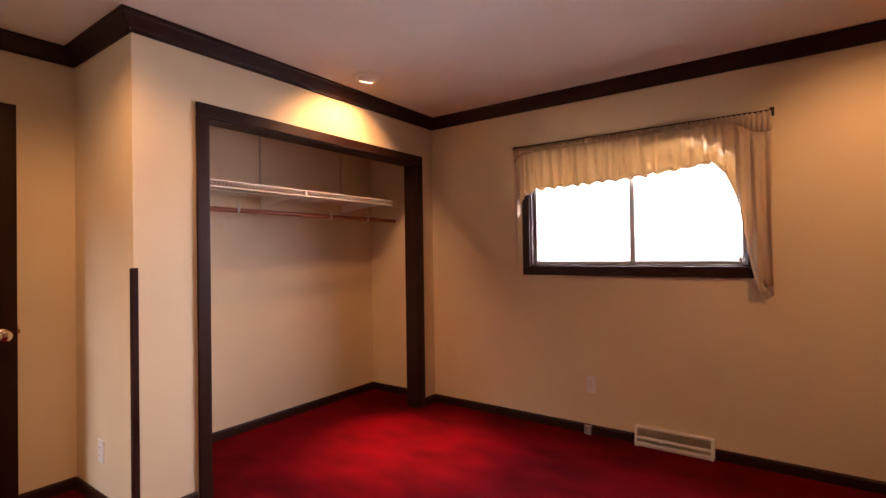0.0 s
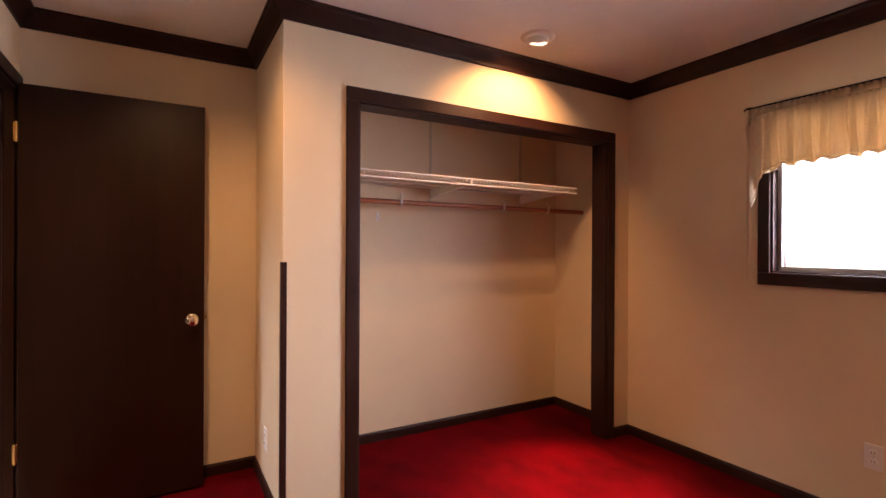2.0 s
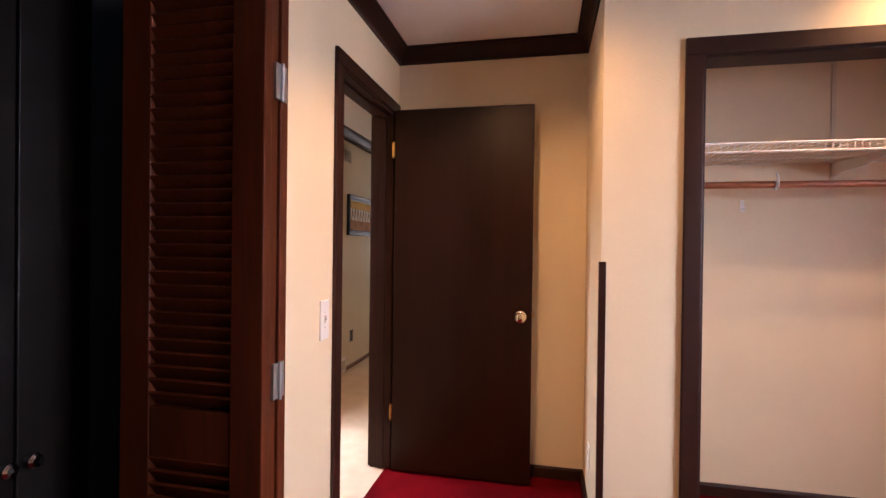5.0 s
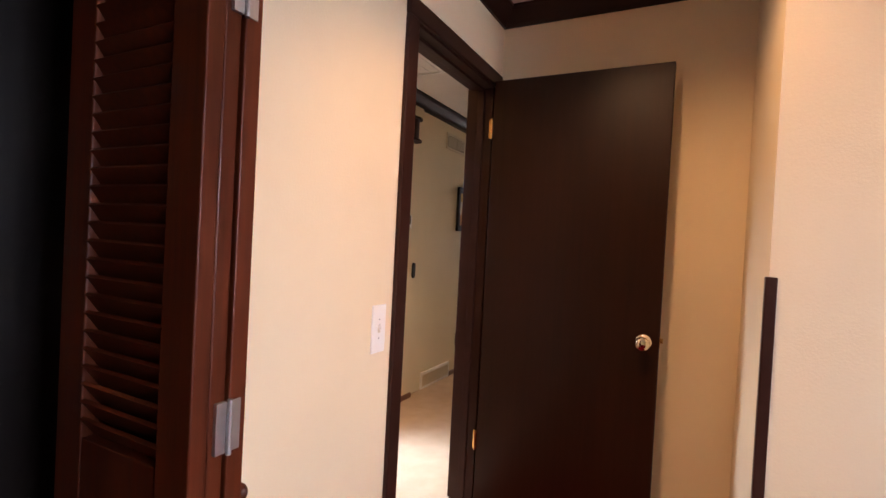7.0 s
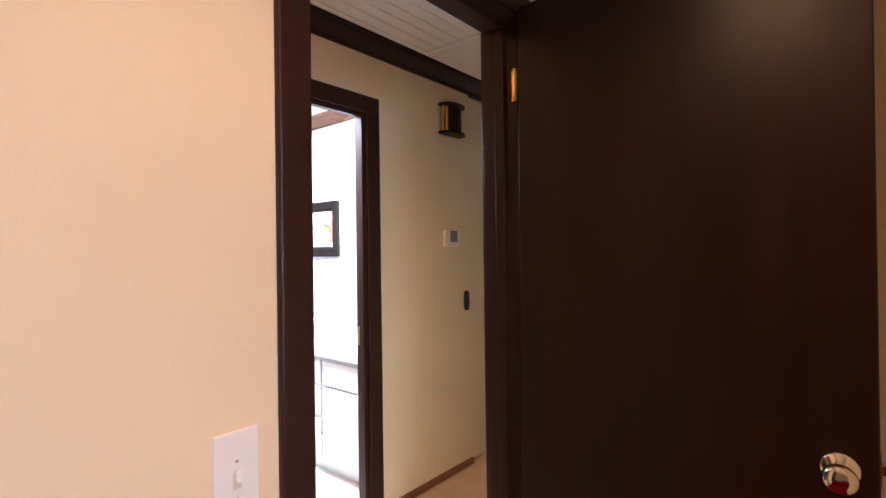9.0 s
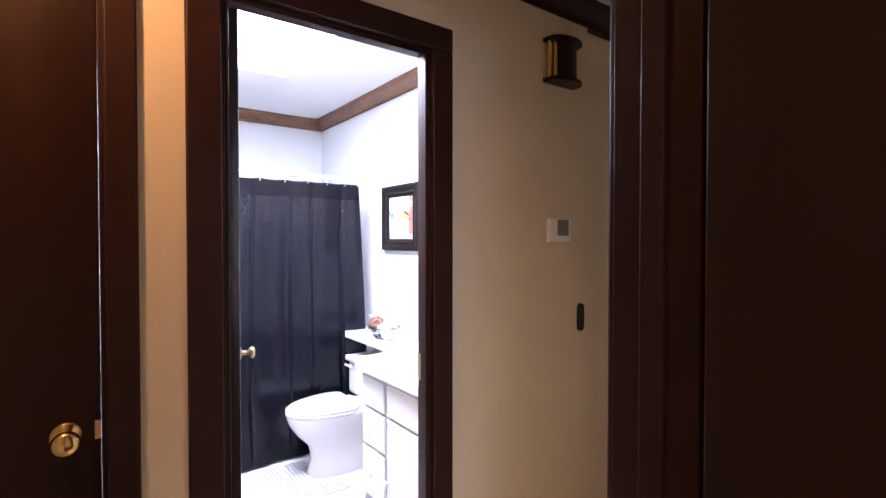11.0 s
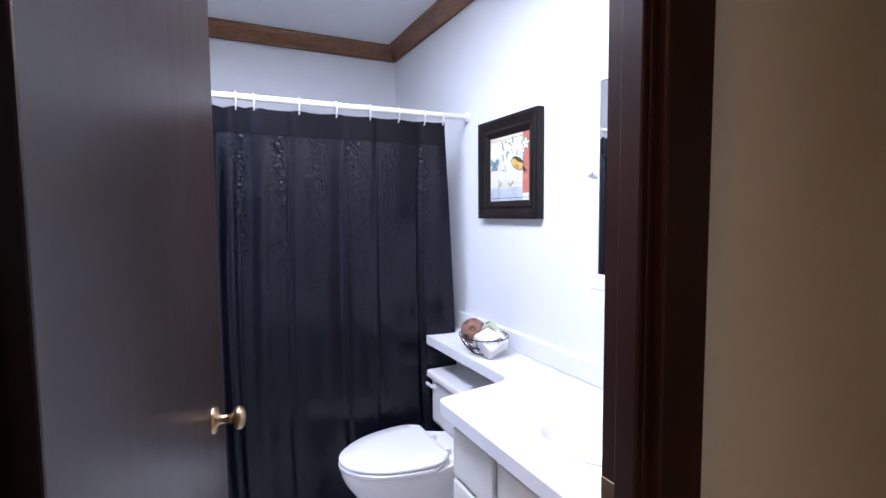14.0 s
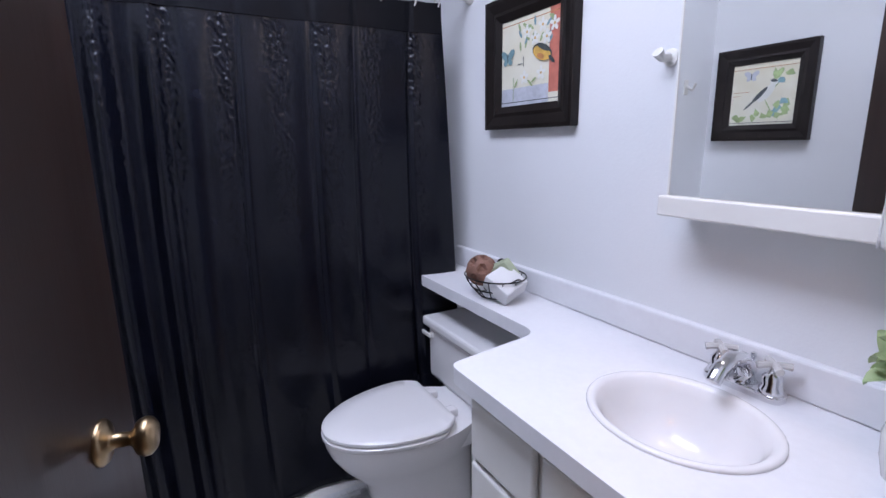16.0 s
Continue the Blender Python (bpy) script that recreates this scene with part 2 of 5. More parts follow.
def prism(outline, z0, z1, bm=None, m=None, bev=0.0):
    """A flat outline (x, y) pulled up from z0 to z1."""
    bm = bm or bmesh.new()
    lo = [bm.verts.new((x, y, z0)) for x, y in outline]
    hi = [bm.verts.new((x, y, z1)) for x, y in outline]
    n = len(outline)
    bm.faces.new(lo[::-1])
    top = bm.faces.new(hi)
    for i in range(n):
        j = (i + 1) % n
        bm.faces.new((lo[i], lo[j], hi[j], hi[i]))
    vs = lo + hi
    if bev:
        r = bmesh.ops.bevel(bm, geom=list(top.edges), offset=bev, segments=3, profile=0.5, affect="EDGES")
        vs = list({v for f in r["faces"] for v in f.verts} | {v for v in vs if v.is_valid})
    bmesh.ops.recalc_face_normals(bm, faces=bm.faces)
    if m is not None:
        bmesh.ops.transform(bm, matrix=m, verts=vs)
    return bm


def moulding(path, profile, closed=False, bm=None):
    """Sweep a profile of (out from the wall, z) along a plan path with the room on its left; corners are mitred."""
    bm = bm or bmesh.new()
    n = len(path)
    rings = []
    for i, p in enumerate(path):
        p = Vector(p)
        d0 = (p - Vector(path[i - 1])).normalized() if (i or closed) else None
        d1 = (Vector(path[(i + 1) % n]) - p).normalized() if (i < n - 1 or closed) else None
        d0, d1 = d0 or d1, d1 or d0
        n0, n1 = Vector((-d0.y, d0.x)), Vector((-d1.y, d1.x))
        k = (n0 + n1) / (1 + n0.dot(n1))
        rings.append([bm.verts.new((p.x + k.x * o, p.y + k.y * o, z)) for o, z in profile])
    pairs = list(zip(rings, rings[1:])) + ([(rings[-1], rings[0])] if closed else [])
    c = len(profile)
    for a, b in pairs:
        for k in range(c):
            j = (k + 1) % c
            bm.faces.new((a[k], b[k], b[j], a[j]))
    if not closed:
        bm.faces.new(rings[0])
        bm.faces.new(rings[-1][::-1])
    bmesh.ops.recalc_face_normals(bm, faces=bm.faces)
    return bm


def wall(name, axis, lo, hi, a0, a1, z1, holes, mats, label, z0=0.0):
    """A wall whose faces lie at lo and hi on the axis; holes are (from, to, bottom, top). mats: for the low side and the high side."""
    cuts = sorted({a0, a1, *[h[0] for h in holes], *[h[1] for h in holes]})
    zs = sorted({z0, z1, *[h[2] for h in holes], *[h[3] for h in holes]})
    bm = bmesh.new()

    def kept(i, k):
        if not (0 <= i < len(cuts) - 1 and 0 <= k < len(zs) - 1):
            return False
        a, z = (cuts[i] + cuts[i + 1]) / 2, (zs[k] + zs[k + 1]) / 2
        return not any(h[0] < a < h[1] and h[2] < z < h[3] for h in holes)

    def pt(s, a, z):
        return (s, a, z) if axis == "x" else (a, s, z)

    def face(ps, index):
        f = bm.faces.new([bm.verts.new(p) for p in ps])
        f.material_index = index
    for i in range(len(cuts) - 1):
        for k in range(len(zs) - 1):
            if not kept(i, k):
                continue
            a, b, c, d = cuts[i], cuts[i + 1], zs[k], zs[k + 1]
            face([pt(lo, a, c), pt(lo, b, c), pt(lo, b, d), pt(lo, a, d)], 0)
            face([pt(hi, a, c), pt(hi, b, c), pt(hi, b, d), pt(hi, a, d)], 1)
            for other, ps in (((i - 1, k), [pt(lo, a, c), pt(hi, a, c), pt(hi, a, d), pt(lo, a, d)]), ((i + 1, k), [pt(lo, b, c), pt(hi, b, c), pt(hi, b, d), pt(lo, b, d)]),
                              ((i, k - 1), [pt(lo, a, c), pt(hi, a, c), pt(hi, b, c), pt(lo, b, c)]), ((i, k + 1), [pt(lo, a, d), pt(hi, a, d), pt(hi, b, d), pt(lo, b, d)])):
                if not kept(*other):
                    face(ps, 1)
    bmesh.ops.remove_doubles(bm, verts=bm.verts, dist=1e-5)
    bmesh.ops.recalc_face_normals(bm, faces=bm.faces)
    return solid(name, bm, mats, label, "wall", "structure")


# ---- shell ----
BH, HH, TH = 2.422, 2.41, 2.375
wall("wall_west", "x", -0.12, 0.0, -1.5, 7.2, BH + 0.1, [(2.597, 3.347, 0, 2.03), (0.02, 1.755, 0, 2.03)], [HALLP, CREAM], "cream painted plaster wall with a dark wood doorway")
wall("wall_closet", "y", 2.704, 2.824, 1.07, 3.42, BH + 0.1, [(1.427, 3.205, 0, 2.02)], [CREAM, CREAM], "cream painted wall with a wide closet opening")
wall("wall_closet_side", "x", 1.07, 1.19, 2.824, 3.435, BH + 0.1, [], [CREAM, CREAM], "cream painted closet side wall")
wall("wall_north", "y", 3.435, 3.555, 0.0, 3.42, BH + 0.1, [], [CREAM, CREAM], "cream painted wall behind the door and closet")
wall("wall_east", "x", 3.42, 3.57, -1.62, 3.555, BH + 0.1, [(0.385, 1.79, 1.165, 2.00)], [CREAM, CREAM], "cream painted wall with a wide short window")
wall("wall_south", "y", -1.62, -1.5, -0.12, 3.42, BH + 0.1, [], [CREAM, CREAM], "plain cream painted wall")
zone = REAR
wall("wall_hall_west", "x", -1.06, -0.995, 1.99, 4.415, BH + 0.1, [(2.879, 3.565, 0, 2.03), (2.04, 2.638, 0, 2.03)], [BATHP, HALLP], "tan painted hall wall with two doorways")
wall("wall_hall_far", "x", -1.145, -1.025, 4.415, 7.2, BH + 0.1, [], [HALLP, HALLP], "tan painted hall wall set slightly back")
# the face towards the side closet carries the painted shade
wall("wall_hall_end", "y", 1.92, 1.99, -1.145, -0.02, BH + 0.1, [], [SHADE, HALLP], "tan painted end wall of the hall")
# unseen far end; its opening is added to let daylight into the hall
wall("wall_hall_north", "y", 7.2, 7.3, -1.145, 0.0, BH + 0.1, [(-0.85, -0.35, 0.90, 2.03)], [HALLP, HALLP], "tan painted far wall of the hall")
wall("wall_bath_south", "y", 2.48, 2.60, -3.56, -1.06, BH + 0.1, [], [BATHP, BATHP], "white painted bathroom wall")
wall("wall_tub_end", "y", 2.60, 2.94, -3.56, -2.575, TH, [], [BATHP, BATHP], "white painted wing wall at the tub end")
wall("wall_bath_west", "x", -3.68, -3.56, 2.48, 4.335, BH + 0.1, [], [BATHP, BATHP], "white painted bathroom wall behind the tub")
wall("wall_bath_north", "y", 4.215, 4.335, -3.56, -1.06, BH + 0.1, [], [BATHP, BATHP], "white painted bathroom wall above the vanity")
zone = ROOM
# side closet lining: its shade is put into the wall colour
wall("wall_linen_back", "x", -0.90, -0.84, -0.1, 1.92, BH + 0.1, [], [SHADE, SHADE], "closet back, coloured dark for shade")
wall("wall_linen_south", "y", -0.10, -0.04, -0.84, -0.12, BH + 0.1, [], [SHADE, SHADE], "closet side, coloured dark for shade")

solid("floor_bedroom", box(-0.03, 3.42, -1.5, 3.435, -0.10, 0.0), REDC, "deep red cut pile carpet", "carpet", "structure")
zone = REAR
solid("floor_hall", box(-1.03, 0.06, 1.92, 7.2, -0.10, -0.004), TANC, "tan cut pile carpet", "carpet", "structure")
solid("floor_bath", box(-3.56, -1.03, 2.60, 4.215, -0.10, 0.0), BFLOOR, "pale vinyl bathroom floor", "floor", "structure")
zone = ROOM
solid("floor_linen", box(-0.84, -0.03, -0.04, 1.92, -0.10, -0.006), REDC, "red carpet inside the small closet", "carpet", "structure")
solid("ceiling_bedroom", box(0, 3.42, -1.5, 3.435, BH, BH + 0.08), CEIL, "off-white textured ceiling", "ceiling", "structure")
zone = REAR
solid("ceiling_hall", box(-1.025, -0.03, 1.99, 7.2, HH, HH + 0.08), CEIL, "off-white hall ceiling", "ceiling", "structure")
solid("ceiling_bath", box(-3.56, -1.06, 2.60, 4.215, TH, TH + 0.08), BCEIL, "white bathroom ceiling", "ceiling", "structure")
zone = ROOM
# closet ceiling in the same painted shade
solid("ceiling_linen", box(-0.84, -0.12, -0.04, 1.92, 2.2, 2.25), SHADE, "closet ceiling, coloured dark for shade", "ceiling", "structure")
solid("backdrop", box(4.6, 4.65, -3.0, 5.5, -0.5, 4.5), SKYGLOW, "bright overcast daylight outside", "sky", "backdrop")


# glowing sheet added behind that opening
solid("backdrop_hall", box(-3.0, 2.0, 8.2, 8.25, -0.5, 4.0), SKYGLOW, "glowing daylight sheet added beyond the unseen hall opening", "sky", "backdrop")


def crown(top, h=0.088, d=0.065):
    b = top - 0.085
    return [(0, top - h), (0.012, top - h), (0.012, b - 0.004)] + [(0.012, b), (0.014, b + 0.012), (0.020, b + 0.022), (0.030, b + 0.034), (0.044, b + 0.050), (0.052, b + 0.060), (0.056, b + 0.070), (d, b + 0.073), (d, top), (0, top)]


BASE = [(0, 0), (0.013, 0), (0.013, 0.052), (0.009, 0.060), (0.004, 0.064), (0, 0.064)]
solid("trim_crown_bedroom", moulding([(0, -1.5), (3.42, -1.5), (3.42, 2.704), (1.07, 2.704), (1.07, 3.435), (0, 3.435)], crown(BH), True), TRIM, "dark brown stained crown moulding", "crown moulding", "structure")
zone = REAR
solid("trim_crown_hall", moulding([(-0.995, 1.99), (-0.03, 1.99), (-0.03, 7.2), (-0.995, 7.2)], crown(HH, 0.092), True), TRIM, "dark brown stained crown moulding", "crown moulding", "structure")
solid("trim_packer_hall", box(-1.0245, -0.9955, 4.4155, 7.199, HH - 0.092, HH - 0.001), TRIM, "dark stained packing strip behind the crown moulding", "trim", "structure")
solid("trim_crown_bath", moulding([(-3.56, 2.60), (-1.06, 2.60), (-1.06, 4.215), (-3.56, 4.215)], crown(TH, 0.085), True), BTRIM, "reddish brown crown moulding", "crown moulding", "structure")
zone = ROOM
solid("baseboard_east", moulding([(3.42, -1.5), (3.42, 0.585)], BASE), TRIM, "dark stained baseboard", "baseboard", "structure")
solid("baseboard_east_corner", moulding([(3.42, 1.05), (3.42, 2.704), (3.275, 2.704)], BASE), TRIM, "dark stained baseboard", "baseboard", "structure")
solid("baseboard_alcove", moulding([(1.357, 2.704), (1.07, 2.704), (1.07, 3.435), (0, 3.435)], BASE), TRIM, "dark stained baseboard", "baseboard", "structure")
solid("baseboard_closet", moulding([(3.42, 2.824), (3.42, 3.435), (1.19, 3.435), (1.19, 2.824)], BASE), TRIM, "dark stained baseboard inside the closet", "baseboard", "structure")
solid("baseboard_west", moulding([(0, 2.53), (0, 1.82)], BASE), TRIM, "dark stained baseboard", "baseboard", "structure")
zone = REAR
LOW = [(0, 0), (0.012, 0), (0.012, 0.030), (0.008, 0.036), (0.003, 0.039), (0, 0.039)]
solid("baseboard_hall", moulding([(-0.995, 4.415), (-0.995, 3.645)], LOW), BTRIM, "reddish brown baseboard", "baseboard", "structure")
solid("baseboard_hall_far", moulding([(-1.025, 7.2), (-1.025, 5.16)], LOW), BTRIM, "reddish brown baseboard", "baseboard", "structure")


zone = ROOM


# ---- doors ----
def doorway(owner, axis, lo, hi, a, b, top, cw=0.066, sides=(True, True), stop=None):
    """Jamb lining, stop and casing round an opening in the wall from lo to hi."""
    def bx(s0, s1, a0, a1, z0, z1, bev=0.004):
        return box(s0, s1, a0, a1, z0, z1, bev) if axis == "x" else box(a0, a1, s0, s1, z0, z1, bev)
    j = 0.016
    part("jamb", bx(lo - 0.002, hi + 0.002, a, a + j, 0, top, 0.002), TRIM, owner)
    part("jamb", bx(lo - 0.002, hi + 0.002, b - j, b, 0, top, 0.002), TRIM, owner)
    part("head_jamb", bx(lo - 0.002, hi + 0.002, a + j, b - j, top - j, top, 0.002), TRIM, owner)
    if stop is not None:
        part("door_stop", bx(stop, stop + 0.035, a + j, a + j + 0.011, 0, top - j, 0.003), TRIM, owner)
        part("door_stop", bx(stop, stop + 0.035, b - j - 0.011, b - j, 0, top - j, 0.003), TRIM, owner)
        part("door_stop", bx(stop, stop + 0.035, a + j + 0.011, b - j - 0.011, top - j - 0.011, top - j, 0.003), TRIM, owner)
    r = 0.006
    for on, s0, s1 in ((sides[0], lo - 0.018, lo), (sides[1], hi, hi + 0.018)):
        if on:
            t0, t1 = (s0, s0 + 0.008) if s0 < lo else (s1 - 0.008, s1)
            part("casing", bx(s0, s1, a - cw + r, a + r, 0, top - r, 0.005), TRIM, owner)
            part("casing", bx(s0, s1, b - r, b + cw - r, 0, top - r, 0.005), TRIM, owner)
            part("head_casing", bx(s0, s1, a - cw + r, b + cw - r, top - r + 0.0005, top + cw - r, 0.005), TRIM, owner)


def knob_set(owner, m, mat, glass=False):
    """Rose, neck and knob on +z of m."""
    k = part("door_knob", lathe([(0.033, 0), (0.033, 0.003), (0.029, 0.008), (0.016, 0.011), (0.011, 0.016), (0.010, 0.036), (0.014, 0.042), (0.024, 0.047), (0.028, 0.055), (0.027, 0.063), (0.021, 0.069), (0.010, 0.072), (0, 0.0725)], m), mat, owner, "round metal door knob", True)
    return k


def leaf_box(length, height, thick, m, bev=0.003):
    """A slab from the pivot along +x, its seen face at y=0 and its body behind (+y)."""
    return box(0, length, 0, thick, 0.012, height, bev, None, m)


d1 = thing("door_1", (0.0, 3.0, 0), "open dark walnut flush door in a dark wood frame", "door", "", "structure")
doorway(d1, "x", -0.12, 0.0, 2.597, 3.347, 2.03, stop=-0.075)
lm = pose(0.022, 3.298, 0)
part("leaf", leaf_box(0.766, 2.035, 0.035, lm), WOOD, d1, "dark walnut veneer slab")
knob_set(d1, pose(0.729, 3.298, 0.905, 90, 0, 0), NICKEL)
part("latch", box(0.788, 0.800, 3.308, 3.322, 0.905, 0.925, 0.002), BRASS, d1, "brass latch tongue")
part("latch_plate", box(0.7875, 0.7895, 3.303, 3.329, 0.885, 0.945), BRASS, d1)
for hz in (0.34, 1.81):
    h = part("hinge", box(0.004, 0.022, 3.2945, 3.2975, hz - 0.045, hz + 0.045, 0.001), BRASS, d1, "brass butt hinge")
    part("hinge_barrel", lathe([(0.0055, -0.047), (0.0055, 0.047)], pose(0.016, 3.292, hz), 10), BRASS, h, "", True)

zone = REAR
d2 = thing("door_2", (-1.055, 3.24, 0), "open dark brown flush bathroom door in a dark wood frame", "door", "", "structure")
doorway(d2, "x", -1.06, -0.995, 2.879, 3.565, 2.03, cw=0.084, sides=(False, True), stop=-1.030)
lm = pose(-1.070, 2.912, 0, 0, 0, 167) @ Matrix.Diagonal((1, -1, 1, 1))
bm = leaf_box(0.672, 2.02, 0.035, lm)
bmesh.ops.recalc_face_normals(bm, faces=bm.faces)
part("leaf", bm, DOORV, d2, "dark brown veneer slab")
kp = pose(-1.070, 2.912, 0, 0, 0, 167) @ Vector((0.566, -0.035, 0.925))
knob_set(d2, pose(kp.x, kp.y, kp.z, -90, 0, -13) @ Matrix.Scale(0.82, 4), ABRASS)
kp2 = pose(-1.070, 2.912, 0, 0, 0, 167) @ Vector((0.566, 0.0, 0.925))
knob_set(d2, pose(kp2.x, kp2.y, kp2.z, 90, 0, -13) @ Matrix.Scale(0.82, 4), ABRASS)
for hz in (0.30, 1.82):
    h = part("hinge", box(-1.068, -1.065, 2.897, 2.922, hz - 0.045, hz + 0.045, 0.001), ABRASS, d2, "dull brass butt hinge")
    part("hinge_barrel", lathe([(0.0055, -0.047), (0.0055, 0.047)], pose(-1.073, 2.904, hz), 10), ABRASS, h, "", True)
part("strike_plate", box(-1.060, -1.034, 3.5465, 3.549, 0.87, 0.965, 0.001), ABRASS, d2, "dull brass strike plate")

d3 = thing("door_3", (-1.01, 2.34, 0), "closed dark walnut flush hall door with a brass knob", "door", "", "structure")
doorway(d3, "x", -1.06, -0.995, 2.04, 2.638, 2.03)
part("leaf", box(-1.05, -1.012, 2.058, 2.620, 0.012, 2.012, 0.003), WOOD, d3, "dark walnut veneer slab")
# strips added behind the leaf edges to block sky light through the gap
for y0, y1 in ((2.0565, 2.072), (2.606, 2.6215)):
    part("door_stop", box(-1.0615, -1.0505, y0, y1, 0.0, 2.013, 0.002), TRIM, d3)
knob_set(d3, pose(-1.012, 2.555, 0.92, 0, 90, 0), BRASS)
part("latch_plate", box(-1.013, -1.0105, 2.608, 2.6195, 0.90, 0.945), BRASS, d3)

zone = ROOM
d4 = thing("linen_frame", (-0.03, 0.88, 0), "dark stained frame of the side closet opening", "door frame", "", "structure")
doorway(d4, "x", -0.12, 0.0, 0.02, 1.755, 2.03, sides=(False, True))

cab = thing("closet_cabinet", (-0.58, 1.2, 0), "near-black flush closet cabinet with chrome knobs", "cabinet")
part("body", box(-0.80, -0.325, 0.66, 1.738, 0, 2.02, 0.003), NEARBLACK, cab)
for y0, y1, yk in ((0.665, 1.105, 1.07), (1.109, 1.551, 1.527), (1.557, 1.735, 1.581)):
    dr = part("cabinet_door", box(-0.324, -0.304, y0, y1, 0.06, 2.0, 0.003), NEARBLACK, cab)
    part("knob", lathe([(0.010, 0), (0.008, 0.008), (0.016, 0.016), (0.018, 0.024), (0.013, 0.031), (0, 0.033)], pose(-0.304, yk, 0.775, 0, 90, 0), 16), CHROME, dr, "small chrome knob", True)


def louvre_leaf(owner, x0, x1, y0, y1, h=2.0):
    """A louvred leaf that stands square to the wall."""
    st = 0.078
    part("leaf_stile", box(x0, x0 + st, y0, y1, 0.02, h, 0.003), REDW, owner)
    part("leaf_stile", box(x1 - st, x1, y0, y1, 0.02, h, 0.003), REDW, owner)
    for z0, z1 in ((0.02, 0.16), (0.79, 0.905), (h - 0.09, h)):
        part("leaf_rail", box(x0 + st, x1 - st, y0 + 0.002, y1 - 0.002, z0, z1, 0.002), REDW, owner)
    ym, me = (y0 + y1) / 2, None
    for z0, z1 in ((0.16, 0.79), (0.905, h - 0.09)):
        n = int((z1 - z0) / 0.030)
        for i in range(n):
            z = z0 + (i + 0.5) * (z1 - z0) / n
            if me is None:
                me = mesh("louvre_slat", box(x0 + st - 0.004, x1 - st + 0.004, -0.023, 0.023, -0.0035, 0.0035), REDW)
            ob = new("louvre_slat", me)
            ob.parent = owner
            ob.matrix_basis = PLACE[owner.name].inverted() @ pose(0, ym, z, -54, 0, 0)


bf = thing("bifold_door", (0.08, 1.68, 0), "reddish mahogany louvred bifold door, folded open", "bifold door")
louvre_leaf(bf, -0.10, 0.262, 1.624, 1.654)
louvre_leaf(bf, -0.10, 0.257, 1.657, 1.686)
louvre_leaf(bf, -0.10, 0.262, 1.689, 1.721)
for hz in (0.30, 0.968, 1.640):
    h = part("hinge", box(0.257, 0.2645, 1.6655, 1.6835, hz - 0.040, hz + 0.040, 0.0005), STEEL, bf, "steel leaf hinge")
    part("hinge", box(0.262, 0.2645, 1.6915, 1.7095, hz - 0.040, hz + 0.040, 0.0005), STEEL, bf, "steel leaf hinge")
    part("hinge_barrel", lathe([(0.0045, -0.043), (0.0045, 0.043)], pose(0.267, 1.6875, hz), 10), STEEL, h, "", True)
part("pull_knob", lathe([(0.008, 0), (0.007, 0.010), (0.015, 0.018), (0.017, 0.026), (0.012, 0.033), (0, 0.035)], pose(0.228, 1.721, 0.83, -90, 0, 0), 16), REDW, bf, "round wooden pull", True)

cl = thing("closet_frame", (2.3, 2.76, 0), "dark stained closet opening frame", "door frame", "", "structure")
doorway(cl, "y", 2.704, 2.824, 1.427, 3.205, 2.02, sides=(True, False))

# ---- bedroom things ----
def plate(name, at, yaw, w, h, mat, label, category, kind):
    """A wall plate whose face looks along its local -y; kind: switch, outlet or plain."""
    m = pose(*at, 0, 0, yaw)
    t = thing(name, at, label, category)
    p = part("cover_plate", box(-w / 2, w / 2, -0.006, 0, -h / 2, h / 2, 0.0025, None, m), mat, t)
    if kind == "switch":
        part("toggle", box(-0.005, 0.005, -0.018, -0.005, -0.004, 0.016, 0.002, None, m @ pose(0, 0, 0, -12, 0, 0)), mat, t)
        part("slot", box(-0.0065, 0.0065, -0.0068, -0.0055, -0.013, 0.013, 0, None, m), CREAMTILE, t)
    if kind == "outlet":
        for dz in (-0.02, 0.02):
            r = part("receptacle", lathe([(0.0165, 0), (0.0165, 0.002), (0.015, 0.003)], m @ pose(0, -0.0055, dz, 90, 0, 0), 20), mat, t)
            for dx in (-0.006, 0.006):
                part("slot", box(dx - 0.001, dx + 0.001, -0.0092, -0.0085, dz - 0.004, dz + 0.005, 0, None, m), SHADE, r)
    if kind != "plain":
        for dz in ((-0.03, 0.03) if kind == "switch" else (0,)):
            part("screw", lathe([(0.0028, 0), (0.0028, 0.001), (0.001, 0.0016)], m @ pose(0, -0.006, dz, 90, 0, 0), 8), STEEL, t)
    return t


plate("light_switch", (0.0, 2.463, 0.98), 90, 0.074, 0.155, WHITE, "white toggle light switch with tall plate on a cream wall", "light switch", "switch")
plate("wall_outlet", (3.42, 1.345, 0.342), -90, 0.072, 0.116, WHITE, "white duplex outlet on the cream wall", "outlet", "outlet")
plate("wall_outlet", (1.07, 3.092, 0.28), -90, 0.072, 0.116, WHITE, "white duplex outlet on the closet side wall", "outlet", "outlet")

guard = solid("corner_guard", box(1.062, 1.089, 2.697, 2.7035, 0.064, 1.222, 0.002, box(1.0625, 1.0695, 2.7035, 2.729, 0.064, 1.222, 0.002)), TRIM, "dark brown wooden corner guard strip on the wall edge", "corner guard")

jb = thing("phone_jack", (3.405, 1.36, 0.03), "small grey phone jack box on the baseboard", "phone jack")
part("box_cover", box(3.378, 3.407, 1.335, 1.385, 0.0, 0.062, 0.006), STEEL, jb)

